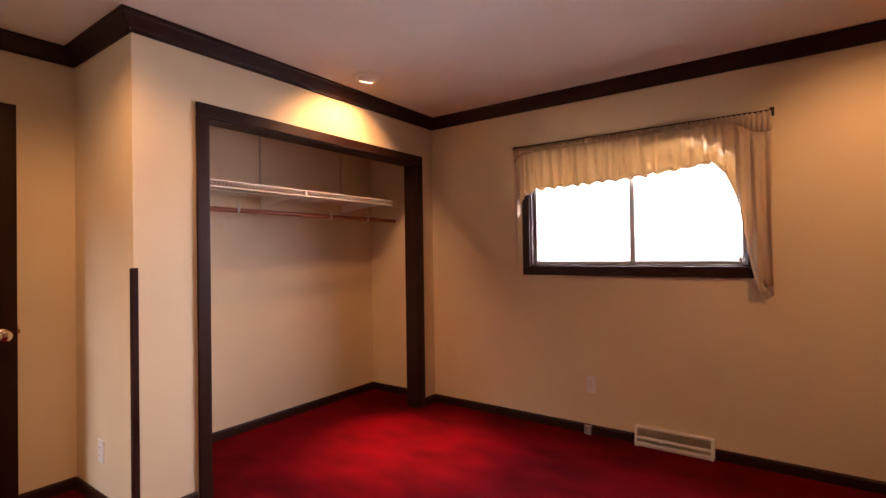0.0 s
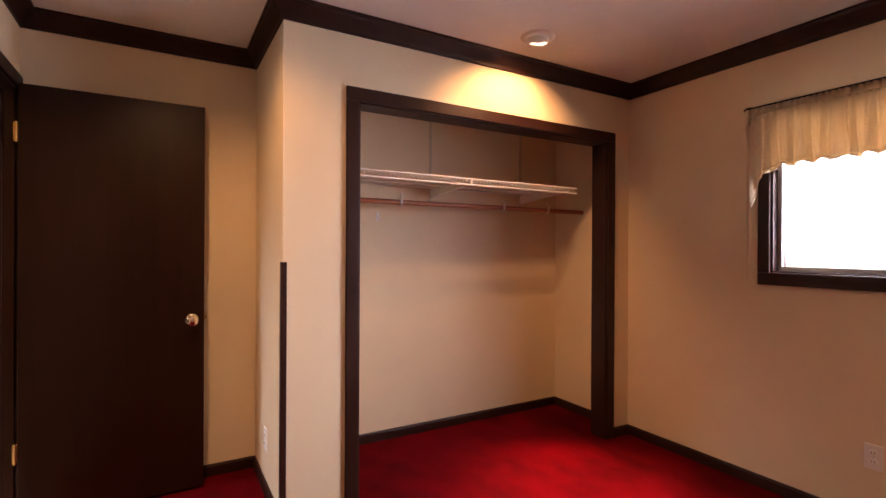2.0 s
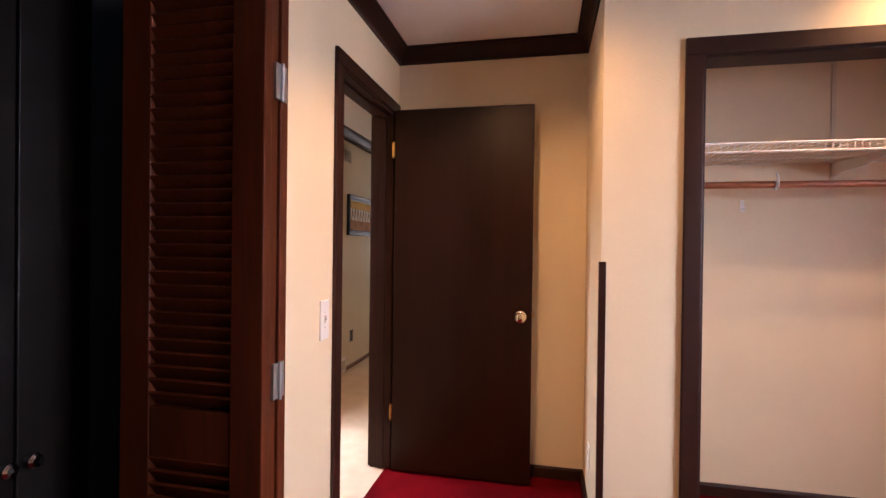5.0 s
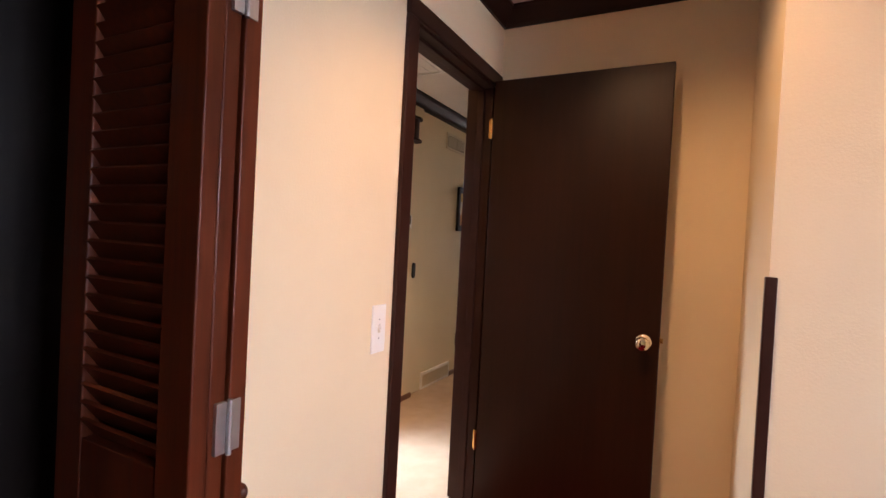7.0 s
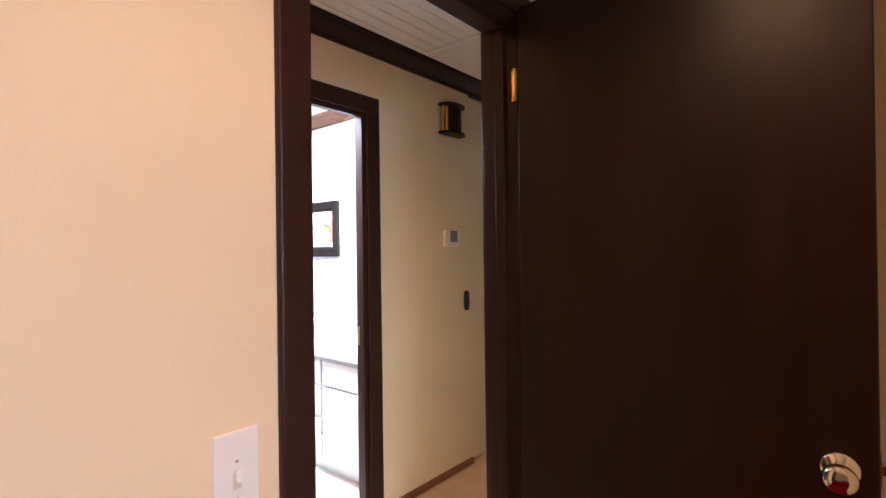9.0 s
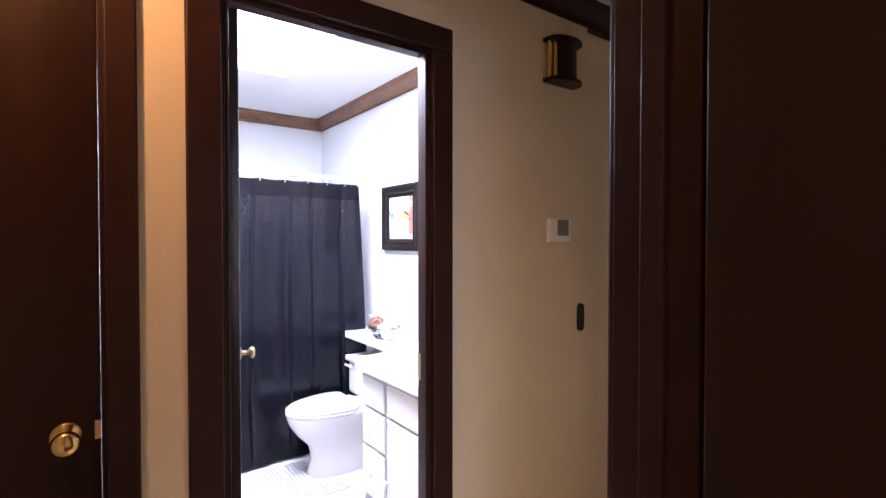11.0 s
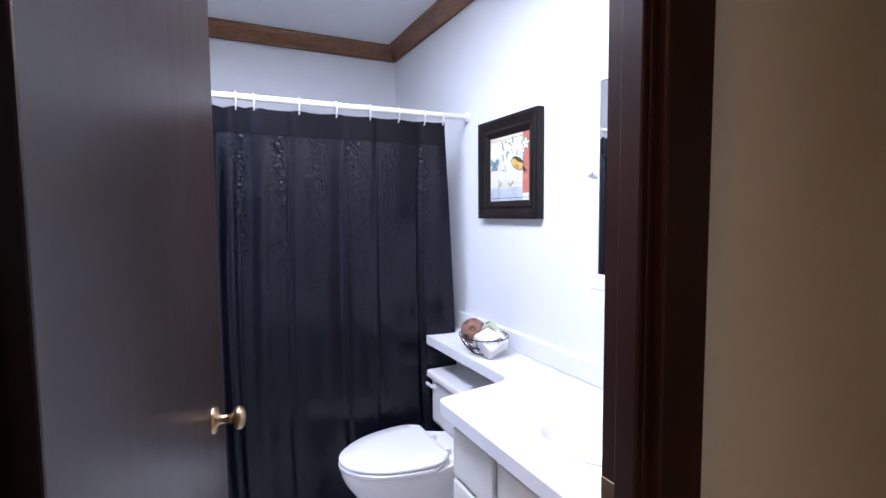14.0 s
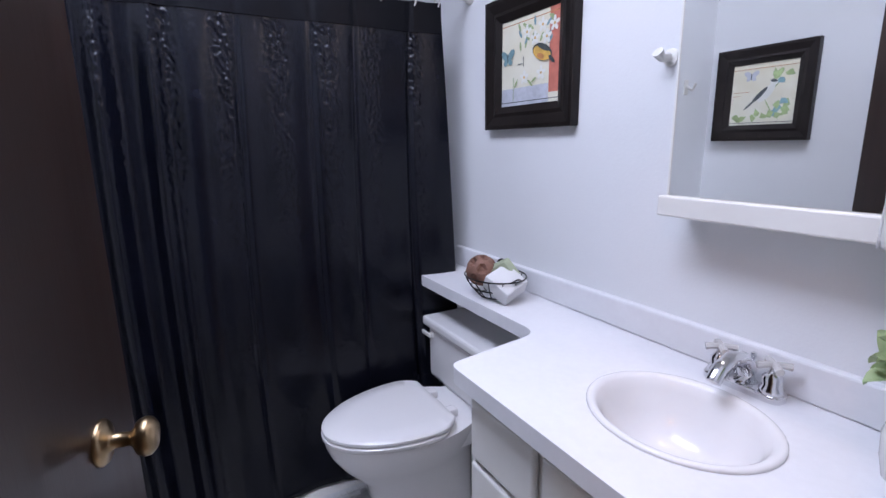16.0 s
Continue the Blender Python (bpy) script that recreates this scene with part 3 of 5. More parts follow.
# floor register under the window
rg = thing("baseboard_register", (3.40, 0.82, 0), "white sheet metal baseboard heat register", "register")
part("housing", box(3.372, 3.42, 0.590, 1.045, 0.0, 0.016, 0.003, box(3.395, 3.42, 0.590, 1.045, 0.108, 0.124, 0.004)), WHITE, rg)
part("back", box(3.410, 3.418, 0.594, 1.041, 0.012, 0.112), CREAMTILE, rg)
for y0, y1 in ((0.590, 0.604), (1.031, 1.045)):
    bm = bmesh.new()
    pts = [(3.418, 0.0), (3.368, 0.0), (3.368, 0.020), (3.393, 0.124), (3.418, 0.124)]
    lo, hi = [bm.verts.new((x, y0, z)) for x, z in pts], [bm.verts.new((x, y1, z)) for x, z in pts]
    bm.faces.new(lo), bm.faces.new(hi[::-1])
    for i in range(5):
        bm.faces.new((lo[i], hi[i], hi[(i + 1) % 5], lo[(i + 1) % 5]))
    bmesh.ops.recalc_face_normals(bm, faces=bm.faces)
    part("end_cap", bm, WHITE, rg)
part("middle_bar", box(-0.004, 0.004, 0.604, 1.031, -0.008, 0.008, 0.002, None, pose(3.383, 0, 0.055, 0, 14, 0)), WHITE, rg)
part("lower_bar", box(-0.004, 0.004, 0.604, 1.031, -0.007, 0.007, 0.002, None, pose(3.373, 0, 0.022, 0, 14, 0)), WHITE, rg)
for i in range(30):
    y = 0.612 + i * 0.0142
    part("fin", box(3.386, 3.410, y, y + 0.003, 0.064, 0.108), CREAMTILE, rg)
    part("fin", box(3.378, 3.410, y, y + 0.003, 0.029, 0.048), CREAMTILE, rg)

# window
wd = thing("window_1", (3.47, 1.09, 1.165), "wide sliding window with aluminium sash in dark wood frame", "window", "", "structure")
Y0, Y1, Z0, Z1 = 0.385, 1.79, 1.165, 2.00
part("sill", box(3.402, 3.42, Y0 - 0.055, Y1 + 0.055, Z0 - 0.064, Z0 + 0.004, 0.004), TRIM, wd)
part("casing", box(3.402, 3.42, Y0 - 0.055, Y0 + 0.004, Z0 + 0.0045, Z1, 0.004), TRIM, wd)
part("casing", box(3.402, 3.42, Y1 - 0.004, Y1 + 0.055, Z0 + 0.0045, Z1, 0.004), TRIM, wd)
part("head_casing", box(3.402, 3.42, Y0 - 0.055, Y1 + 0.055, Z1 + 0.0005, Z1 + 0.06, 0.004), TRIM, wd)
for n, b in (("liner", (3.421, 3.565, Y0, Y0 + 0.014, Z0, Z1)), ("liner", (3.421, 3.565, Y1 - 0.014, Y1, Z0, Z1)), ("liner", (3.421, 3.565, Y0 + 0.014, Y1 - 0.014, Z0, Z0 + 0.012)), ("liner", (3.421, 3.565, Y0 + 0.014, Y1 - 0.014, Z1 - 0.012, Z1))):
    part(n, box(*b, 0.002), TRIM, wd)
for x0, ya, yb in ((3.468, 1.045, Y1 - 0.014), (3.492, Y0 + 0.014, 1.085)):
    sash = part("sash", box(x0, x0 + 0.020, ya, ya + 0.032, Z0 + 0.012, Z1 - 0.012, 0.002), ALU, wd, "grey aluminium sash")
    part("sash_stile", box(x0, x0 + 0.020, yb - 0.022, yb, Z0 + 0.012, Z1 - 0.012, 0.002), ALU, sash)
    part("sash_rail", box(x0, x0 + 0.020, ya + 0.032, yb - 0.022, Z0 + 0.012, Z0 + 0.036, 0.002), ALU, sash)
    part("sash_rail", box(x0, x0 + 0.020, ya + 0.032, yb - 0.022, Z1 - 0.036, Z1 - 0.012, 0.002), ALU, sash)
    pane = part("pane", box(x0 + 0.008, x0 + 0.012, ya + 0.028, yb - 0.018, Z0 + 0.030, Z1 - 0.030), GLASS, sash, "clear glass pane")
    pane.visible_shadow = False
part("sash_latch", box(3.452, 3.468, 0.43, 0.448, Z0 + 0.02, Z0 + 0.06, 0.003), WHITE, wd, "white sash latch")

# valance with side tails
VAL = bpy.data.materials.new("sheer_valance_cloth")
VAL.use_nodes = True
vn = VAL.node_tree
vp = vn.nodes["Principled BSDF"]
vp.inputs["Base Color"].default_value, vp.inputs["Roughness"].default_value = (0.74, 0.60, 0.44, 1), 0.95
vt = vn.nodes.new("ShaderNodeBsdfTranslucent")
vt.inputs["Color"].default_value = (0.60, 0.46, 0.27, 1)
vz = vn.nodes.new("ShaderNodeTexNoise")
vz.inputs["Scale"].default_value, vz.inputs["Detail"].default_value = 22, 5
vr = vn.nodes.new("ShaderNodeMapRange")
vr.inputs["From Min"].default_value, vr.inputs["From Max"].default_value, vr.inputs["To Min"].default_value, vr.inputs["To Max"].default_value = 0.35, 0.65, 0.14, 0.42
vm = vn.nodes.new("ShaderNodeMixShader")
vn.links.new(vz.outputs["Fac"], vr.inputs["Value"])
vn.links.new(vr.outputs["Result"], vm.inputs["Fac"])
vn.links.new(vp.outputs["BSDF"], vm.inputs[1])
vn.links.new(vt.outputs["BSDF"], vm.inputs[2])
vn.links.new(vm.outputs["Shader"], vn.nodes["Material Output"].inputs["Surface"])

HEM = [(1.885, 1.09), (1.872, 1.30), (1.852, 1.50), (1.815, 1.66), (1.73, 1.725), (1.40, 1.728), (1.06, 1.740), (0.75, 1.768), (0.56, 1.79), (0.505, 1.73), (0.430, 1.50), (0.390, 1.25), (0.355, 1.06), (0.315, 0.985), (0.272, 1.01)]


def hem(y):
    for (a, za), (b, zb) in zip(HEM, HEM[1:]):
        if b <= y <= a:
            return za + (zb - za) * (a - y) / (a - b)
    return HEM[0][1] if y > HEM[0][0] else HEM[-1][1]


bm = bmesh.new()
cols, rows = 260, 18
grid = []
for i in range(cols + 1):
    y = 1.885 - (1.885 - 0.272) * i / cols
    lowest = hem(y) + 0.008 * math.sin(y * 71) * (1 if 0.56 < y < 1.75 else 0.3)
    col = []
    for k in range(rows + 1):
        f = k / rows
        z = 2.052 + (lowest - 2.052) * f
        ruf = 0.007 + 0.008 * f
        x = 3.358 + ruf * (math.sin(y * 88 + 1.3 * math.sin(y * 13)) + 0.5 * math.sin(y * 171 + f * 2)) + 0.02 * (f if y < 0.5 else 0)
        if f < 0.12:
            x = 3.358 + 0.007 * math.sin(y * 240)
        col.append(bm.verts.new((x, y + 0.006 * math.sin(f * 5 + y * 40) * f, z)))
    grid.append(col)
for a, b in zip(grid, grid[1:]):
    for k in range(rows):
        bm.faces.new((a[k], b[k], b[k + 1], a[k + 1]))
va = thing("window_valance", (3.36, 1.08, 2.05), "gathered cream sheer valance with draped side tails", "curtain")
for piece, keep in (("heading", (0, 2)), ("cloth", (2, rows - 1)), ("hem", (rows - 1, rows))):
    cut = bm.copy()
    cut.faces.index_update()
    bmesh.ops.delete(cut, geom=[f for f in cut.faces if not keep[0] <= f.index % rows < keep[1]], context="FACES")
    vo = part(piece, cut, VAL, va, "cream sheer cloth", True)
    md = vo.modifiers.new("thick", "SOLIDIFY")
    md.thickness = 0.0012
bm.free()
rd = thing("curtain_rod", (3.37, 1.08, 2.05), "thin dark metal curtain rod above the window", "curtain rod")
part("rod", tube([(3.42, 1.90, 2.056), (3.372, 1.90, 2.056), (3.358, 1.885, 2.056), (3.358, 0.285, 2.052), (3.372, 0.27, 2.052), (3.42, 0.27, 2.052)], 0.005), IRON, rd, "", True)
for y in (1.90, 0.27):
    part("bracket", box(3.410, 3.4195, y - 0.012, y + 0.012, 2.03, 2.08, 0.002), IRON, rd)


def ceiling_can(x, y, label):
    t = thing("recessed_light", (x, y, BH), label, "ceiling light", "bedroom ceiling cans")
    part("trim_ring", lathe([(0.062, -0.012), (0.070, -0.014), (0.088, -0.006), (0.092, 0.0), (0.060, 0.0)], pose(x, y, BH), 40), WHITE, t, "white trim ring", True)
    e = part("eyeball", lathe([(0.060, 0.0), (0.060, -0.006), (0.056, -0.020), (0.047, -0.032), (0.040, -0.037), (0.038, -0.034), (0.044, -0.012), (0.044, 0.0)], pose(x, y, BH, 14, 0, 0), 36), WHITE, t, "white eyeball housing", True)
    part("bulb", lathe([(0.0425, 0.0), (0.0425, -0.010), (0.034, -0.022), (0.018, -0.029), (0, -0.030)], pose(x, y, BH, 14, 0, 0), 28), BULB, e, "lit warm bulb", True)


ceiling_can(2.33, 2.41, "lit recessed eyeball ceiling light in white trim")
ceiling_can(0.55, 2.25, "lit recessed eyeball ceiling light in white trim")
ceiling_can(2.45, -0.35, "lit recessed eyeball ceiling light in white trim")

# ---- closet fittings ----
sh = thing("closet_shelf", (2.3, 3.25, 1.75), "white vinyl coated wire closet shelf with front lip", "wire shelf")
XS0, XS1, YF, YB = 1.195, 3.11, 2.895, 3.43
for y, z, r in ((YF, 1.714, 0.0052), (YF, 1.678, 0.0052), (YF + 0.18, 1.708, 0.0032), (YF + 0.36, 1.708, 0.0032), (YB - 0.006, 1.712, 0.0032)):
    part("long_wire", tube([(XS0, y, z), (XS1, y, z)], r, 6), WHITE, sh, "", True)
me = mesh("cross_wire", tube([(0, YF - 3.25, -0.072), (0, YF - 3.25, -0.036), (0, YB - 0.004 - 3.25, -0.036)], 0.0024, 5), WHITE)
for i in range(75):
    ob = new("cross_wire", me)
    ob.parent = sh
    ob.matrix_basis = Matrix.Translation((XS0 - 2.3 + 0.012 + i * 0.0253, 0, 0))
part("lip_clip", box(2.216, 2.232, YF - 0.007, YF + 0.004, 1.674, 1.719, 0.002), WHITE, sh, "white joint clip")
for x in (2.236, 3.04):
    arm = [(YF + 0.01, 1.700), (YF + 0.01, 1.688), (YB - 0.004, 1.640), (YB - 0.004, 1.706)]
    bm = bmesh.new()
    near, far = [bm.verts.new((x - 0.006, y, z)) for y, z in arm], [bm.verts.new((x + 0.006, y, z)) for y, z in arm]
    bm.faces.new(near), bm.faces.new(far[::-1])
    for i in range(4):
        bm.faces.new((near[i], far[i], far[(i + 1) % 4], near[(i + 1) % 4]))
    bmesh.ops.recalc_face_normals(bm, faces=bm.faces)
    part("shelf_bracket", bm, WHITE, sh, "white tapered steel bracket")
cr = thing("closet_rod", (2.3, 3.14, 1.57), "reddish brown wooden closet hanging rod", "closet rod")
part("dowel", tube([(1.19, 3.14, 1.572), (3.42, 3.14, 1.572)], 0.016, 16), ROD, cr, "", True)
for x in (1.867, 2.653, 3.059):
    hk = part("rod_hook", tube([(x, 3.14, 1.625), (x, 3.122, 1.61), (x, 3.115, 1.59), (x, 3.118, 1.562), (x, 3.14, 1.548), (x, 3.162, 1.562), (x, 3.162, 1.59)], 0.005, 8), WHITE, cr, "white plastic rod hook", True)
    part("hook_band", lathe([(0.0185, -0.006), (0.0185, 0.006)], pose(x, 3.14, 1.572, 0, 90, 0), 16), WHITE, hk, "", True)
for x, z0 in ((2.236, 1.62), (3.04, 1.62)):
    solid("wall_standard", box(x - 0.009, x + 0.009, 3.426, 3.4345, z0, 2.40, 0.002), CREAMTILE, "slim metal shelf standard on the closet wall", "shelf standard")
hk = thing("coat_hook", (1.835, 3.43, 1.50), "small white coat hook on the closet wall", "hook")
part("hook_plate", box(1.825, 1.845, 3.429, 3.4345, 1.47, 1.53, 0.002), WHITE, hk)
part("hook_arm", tube([(1.835, 3.43, 1.485), (1.835, 3.40, 1.478), (1.835, 3.39, 1.49)], 0.004, 6), WHITE, hk, "", True)

# ---- hall things ----
zone = REAR
ch = thing("door_chime", (-0.995, 4.22, 2.11), "dark wooden door chime box with brass tubes", "door chime")


def bowed(w, d, n=9):
    pts = [(-0.0, -w / 2)]
    for i in range(n + 1):
        a = math.pi * i / n
        pts.append((0.02 + (d - 0.02) * math.sin(a) ** 0.7, -w / 2 * math.cos(a)))
    return pts + [(-0.0, w / 2)]


part("housing", prism(bowed(0.145, 0.062), -0.075, 0.075, None, pose(-0.9945, 4.218, 2.112)), WOOD, ch, "dark wood chime housing")
part("top_board", prism(bowed(0.19, 0.085), 0.0755, 0.090, None, pose(-0.9945, 4.218, 2.112)), WOOD, ch)
part("bottom_board", prism(bowed(0.19, 0.085), -0.090, -0.0755, None, pose(-0.9945, 4.218, 2.112)), WOOD, ch)
for y, r in ((4.140, 0.013), (4.296, 0.013)):
    part("brass_tube", lathe([(r, -0.0755), (r, 0.0755)], pose(-0.972, y, 2.112), 20), BRASS, ch, "polished brass chime tube", True)
part("brass_tube", box(-0.960, -0.948, 4.146, 4.168, 2.0365, 2.1875, 0.005), BRASS, ch, "polished brass chime bar")

tm = thing("thermostat", (-0.995, 4.22, 1.41), "white wall thermostat with grey display", "thermostat")
part("case", box(-0.9945, -0.972, 4.148, 4.283, 1.358, 1.460, 0.005), WHITE, tm)
part("display", box(-0.9725, -0.9705, 4.192, 4.262, 1.388, 1.455, 0.001), SCREEN, tm, "grey display panel")

ov = thing("wall_plate", (-0.995, 4.368, 1.025), "black oval wall plate near the hall corner", "wall plate")
oval = [(0.020 * math.cos(a) , 0.040 * (1 if math.sin(a) > 0 else -1) * (abs(math.sin(a)) > 1e-6) + 0.022 * math.sin(a)) for a in [2 * math.pi * i / 32 for i in range(32)]]
part("plate", prism(oval, 0, 0.012, None, pose(-0.9945, 4.368, 1.026) @ Matrix(((0, 0, 1, 0), (1, 0, 0, 0), (0, 1, 0, 0), (0, 0, 0, 1))), 0.003), IRON, ov)

vg = thing("wall_vent", (-1.025, 5.06, 2.16), "tan two-panel return air vent grille", "vent")
part("frame", box(-1.0248, -1.014, 4.885, 5.255, 2.10, 2.245, 0.003), CREAMTILE, vg)
for y0, y1 in ((4.905, 5.06), (5.08, 5.235)):
    # flat sheet in the shade colour, read as depth behind the slats
    part("opening", box(-1.0145, -1.0125, y0, y1, 2.12, 2.225), SHADE, vg)
    for i in range(9):
        z = 2.126 + i * 0.0115
        part("slat", box(-1.0125, -1.008, y0, y1, z, z + 0.006, 0, None), CREAMTILE, vg)
hr = thing("wall_register", (-1.02, 4.89, 0), "white low wall heat register", "register")
part("frame", box(-1.0248, -1.010, 4.62, 5.15, 0.0, 0.145, 0.004), WHITE, hr)
for i in range(32):
    y = 4.645 + i * 0.0152
    part("slat", box(-1.0102, -1.005, y, y + 0.008, 0.025, 0.12), CREAMTILE, hr)
plate("wall_outlet", (-1.025, 5.31, 0.33), 90, 0.072, 0.118, IRON, "dark brown outlet plate on the hall wall", "outlet", "plain")

hp = thing("attic_hatch", (-0.60, 3.55, HH), "white beadboard attic hatch panel in the hall ceiling", "hatch")
for i in range(8):
    x = -0.872 + i * 0.0725
    part("bead_board", box(x, x + 0.070, 3.20, 3.90, HH - 0.010, HH - 0.001, 0.002), CEIL, hp)
for b in ((-0.895, -0.873, 3.18, 3.92), (-0.29, -0.268, 3.18, 3.92)):
    part("hatch_trim", box(*b, HH - 0.016, HH - 0.0005, 0.002), WHITE, hp)
for b in ((-0.873, -0.29, 3.18, 3.199), (-0.873, -0.29, 3.901, 3.92)):
    part("hatch_trim", box(*b, HH - 0.016, HH - 0.0005, 0.002), WHITE, hp)


# ---- framed pictures: local x right, z up, looking along -y ----
def picture(name, m, w, h, fw, label, shapes, depth=0.03, lip=0.012):
    t = thing(name, tuple(m.translation), label, "picture")
    prof = [(0.0, 0.0), (depth, 0.0), (depth, 0.012), (depth * 0.72, fw * 0.55), (depth * 0.8, fw * 0.7), (depth * 0.45, fw), (0.0, fw)]
    for k, (a, b) in enumerate((((-w / 2, -h / 2), (w / 2, -h / 2)), ((w / 2, -h / 2), (w / 2, h / 2)), ((w / 2, h / 2), (-w / 2, h / 2)), ((-w / 2, h / 2), (-w / 2, -h / 2)))):
        bm = bmesh.new()
        d = (Vector(b) - Vector(a)).normalized()
        n = Vector((-d.y, d.x))
        ends = []
        for p, s in ((Vector(a), 1), (Vector(b), -1)):
            ends.append([bm.verts.new((p.x + (d.x * s + n.x) * i, -o, p.y + (d.y * s + n.y) * i)) for o, i in prof])
        for j in range(len(prof)):
            q = (j + 1) % len(prof)
            bm.faces.new((ends[0][j], ends[1][j], ends[1][q], ends[0][q]))
        bm.faces.new(ends[0][::-1]), bm.faces.new(ends[1])
        bmesh.ops.recalc_face_normals(bm, faces=bm.faces)
        bmesh.ops.transform(bm, matrix=m, verts=bm.verts)
        part("frame_rail", bm, FRAMEB, t)
    art = part("art_sheet", box(-w / 2 + fw * 0.8, w / 2 - fw * 0.8, -0.010, -0.006, -h / 2 + fw * 0.8, h / 2 - fw * 0.8, 0, None, m), PAPER, t, "printed art sheet")
    for i, (outline, mat) in enumerate(shapes):
        mm = m @ Matrix(((1, 0, 0, 0), (0, 0, -1, 0), (0, 1, 0, 0), (0, 0, 0, 1)))
        part("printed_shape", prism(outline, 0.0101 + 0.00005 * i, 0.01014 + 0.00005 * i, None, mm), mat, art)
    return t


def blob(cx, cy, rx, ry, turn=0.0, n=14, wob=0.0):
    c, s = math.cos(radians(turn)), math.sin(radians(turn))
    out = []
    for i in range(n):
        a = 2 * math.pi * i / n
        k = 1 + wob * math.sin(a * 3 + cx * 90)
        x, y = rx * k * math.cos(a), ry * k * math.sin(a)
        out.append((cx + x * c - y * s, cy + x * s + y * c))
    return out


def bar(x0, x1, y0, y1):
    return [(x0, y0), (x1, y0), (x1, y1), (x0, y1)]


def butterfly(cx, cy, k, ink, body):
    wings = [(blob(cx + sx * 0.013 * k, cy + 0.008 * k, 0.015 * k, 0.009 * k, sx * 38), ink) for sx in (-1, 1)]
    wings += [(blob(cx + sx * 0.009 * k, cy - 0.008 * k, 0.009 * k, 0.007 * k, -sx * 40), ink) for sx in (-1, 1)]
    return wings + [(blob(cx, cy, 0.002 * k, 0.013 * k), body)]


def flower(cx, cy, k, petal, heart):
    ring = [(blob(cx + 0.010 * k * math.cos(a), cy + 0.010 * k * math.sin(a), 0.008 * k, 0.005 * k, a * 57.3, 8), petal) for a in (0.3, 1.56, 2.8, 4.07, 5.3)]
    return ring + [(blob(cx, cy, 0.0035 * k, 0.0035 * k, 0, 8), heart)]


rng = random.Random(4)
first = [(bar(0.095, 0.148, -0.105, 0.135), INKR), (bar(-0.148, 0.094, -0.135, -0.078), INKB), (bar(-0.148, 0.148, 0.118, 0.1205), INKO), (bar(-0.148, 0.148, -0.1235, -0.121), INKK)]
first += [(blob(-0.06 + rng.uniform(0, 0.19), 0.045 + rng.uniform(0, 0.065), 0.015, 0.005, rng.uniform(0, 180), 8), rng.choice([INKG, INKG, INKT])) for _ in range(18)]
for fx, fy in ((-0.01, 0.085), (0.03, 0.06), (0.065, 0.092), (0.085, 0.055), (0.118, 0.085), (0.062, -0.045), (-0.018, -0.05)):
    first += flower(fx, fy, 1.25, INKW, INKY)
first += butterfly(-0.105, 0.018, 1.35, INKT, INKK)
first += [(bar(-0.075, -0.072, -0.12, -0.045), INKG), (blob(-0.06, -0.065, 0.016, 0.004, 55, 8), INKG), (blob(0.012, -0.07, 0.017, 0.004, -40, 8), INKG), (blob(0.03, -0.062, 0.014, 0.004, 30, 8), INKG), (bar(-0.052, -0.03, -0.008, -0.0055), INKK), (bar(-0.024, -0.021, -0.016, 0.014), INKK)]
first += [(blob(0.066, 0.014, 0.047, 0.024, -20), INKK), (blob(0.065, 0.011, 0.043, 0.020, -20), INKY), (blob(0.072, 0.027, 0.034, 0.008, -24), INKK), (blob(0.110, -0.012, 0.018, 0.006, -38), INKK), (blob(0.060, 0.003, 0.018, 0.008, -20), INKO)]
PN = pose(-2.255, 4.2148, 1.511)
picture("framed_print", PN, 0.430, 0.415, 0.074, "black framed botanical print with red and ochre shapes", first)
second = [(blob(-0.06 - rng.uniform(-0.02, 0.075), -0.10 + rng.uniform(0, 0.19), 0.020, 0.014, rng.uniform(0, 180), 7, 0.3), rng.choice([INKG, INKG, INKT])) for _ in range(14)]
second += [(blob(0.02 - rng.uniform(-0.10, 0.08), -0.115 + rng.uniform(0, 0.03), 0.018, 0.012, rng.uniform(0, 180), 7, 0.3), INKG) for _ in range(9)]
second += butterfly(0.058, 0.082, 1.3, INKB, INKK)
second += [(blob(-0.016, 0.002, 0.050, 0.022, 132), INKW), (blob(-0.046, 0.047, 0.017, 0.014, 0), INKW), (blob(-0.045, 0.055, 0.016, 0.007, 10), INKK), (blob(0.012, -0.004, 0.046, 0.010, 134), INKK), (blob(0.055, -0.047, 0.032, 0.005, 138), INKK), (blob(-0.030, -0.055, 0.035, 0.003, 60), INKG)]
second += [(bar(0.06, 0.135, 0.012, 0.0145), INKO), (bar(0.10, 0.135, -0.005, -0.0025), INKO), (bar(-0.15, 0.15, 0.115, 0.1175), INKO), (bar(-0.15, 0.15, -0.130, -0.1275), INKK)]
picture("framed_print", pose(-2.31, 2.6002, 1.463, 0, 0, 180), 0.435, 0.425, 0.074, "black framed botanical print with green leaf shapes", second)
third = [(bar(-0.55, 0.55, -0.155, -0.05), INKO), (bar(-0.55, 0.55, 0.07, 0.155), INKY)]
for i in range(14):
    x = -0.49 + i * 0.076
    third += [(blob(x, 0.0, 0.012, 0.085, -12 + 8 * (i % 3)), INKO), (blob(x + 0.022, 0.03, 0.008, 0.06, 20 - 12 * (i % 2)), INKK)]
picture("framed_print", pose(-1.0248, 5.765, 1.582, 0, 0, 90), 1.20, 0.415, 0.055, "long black framed desert print with rust shapes", third)

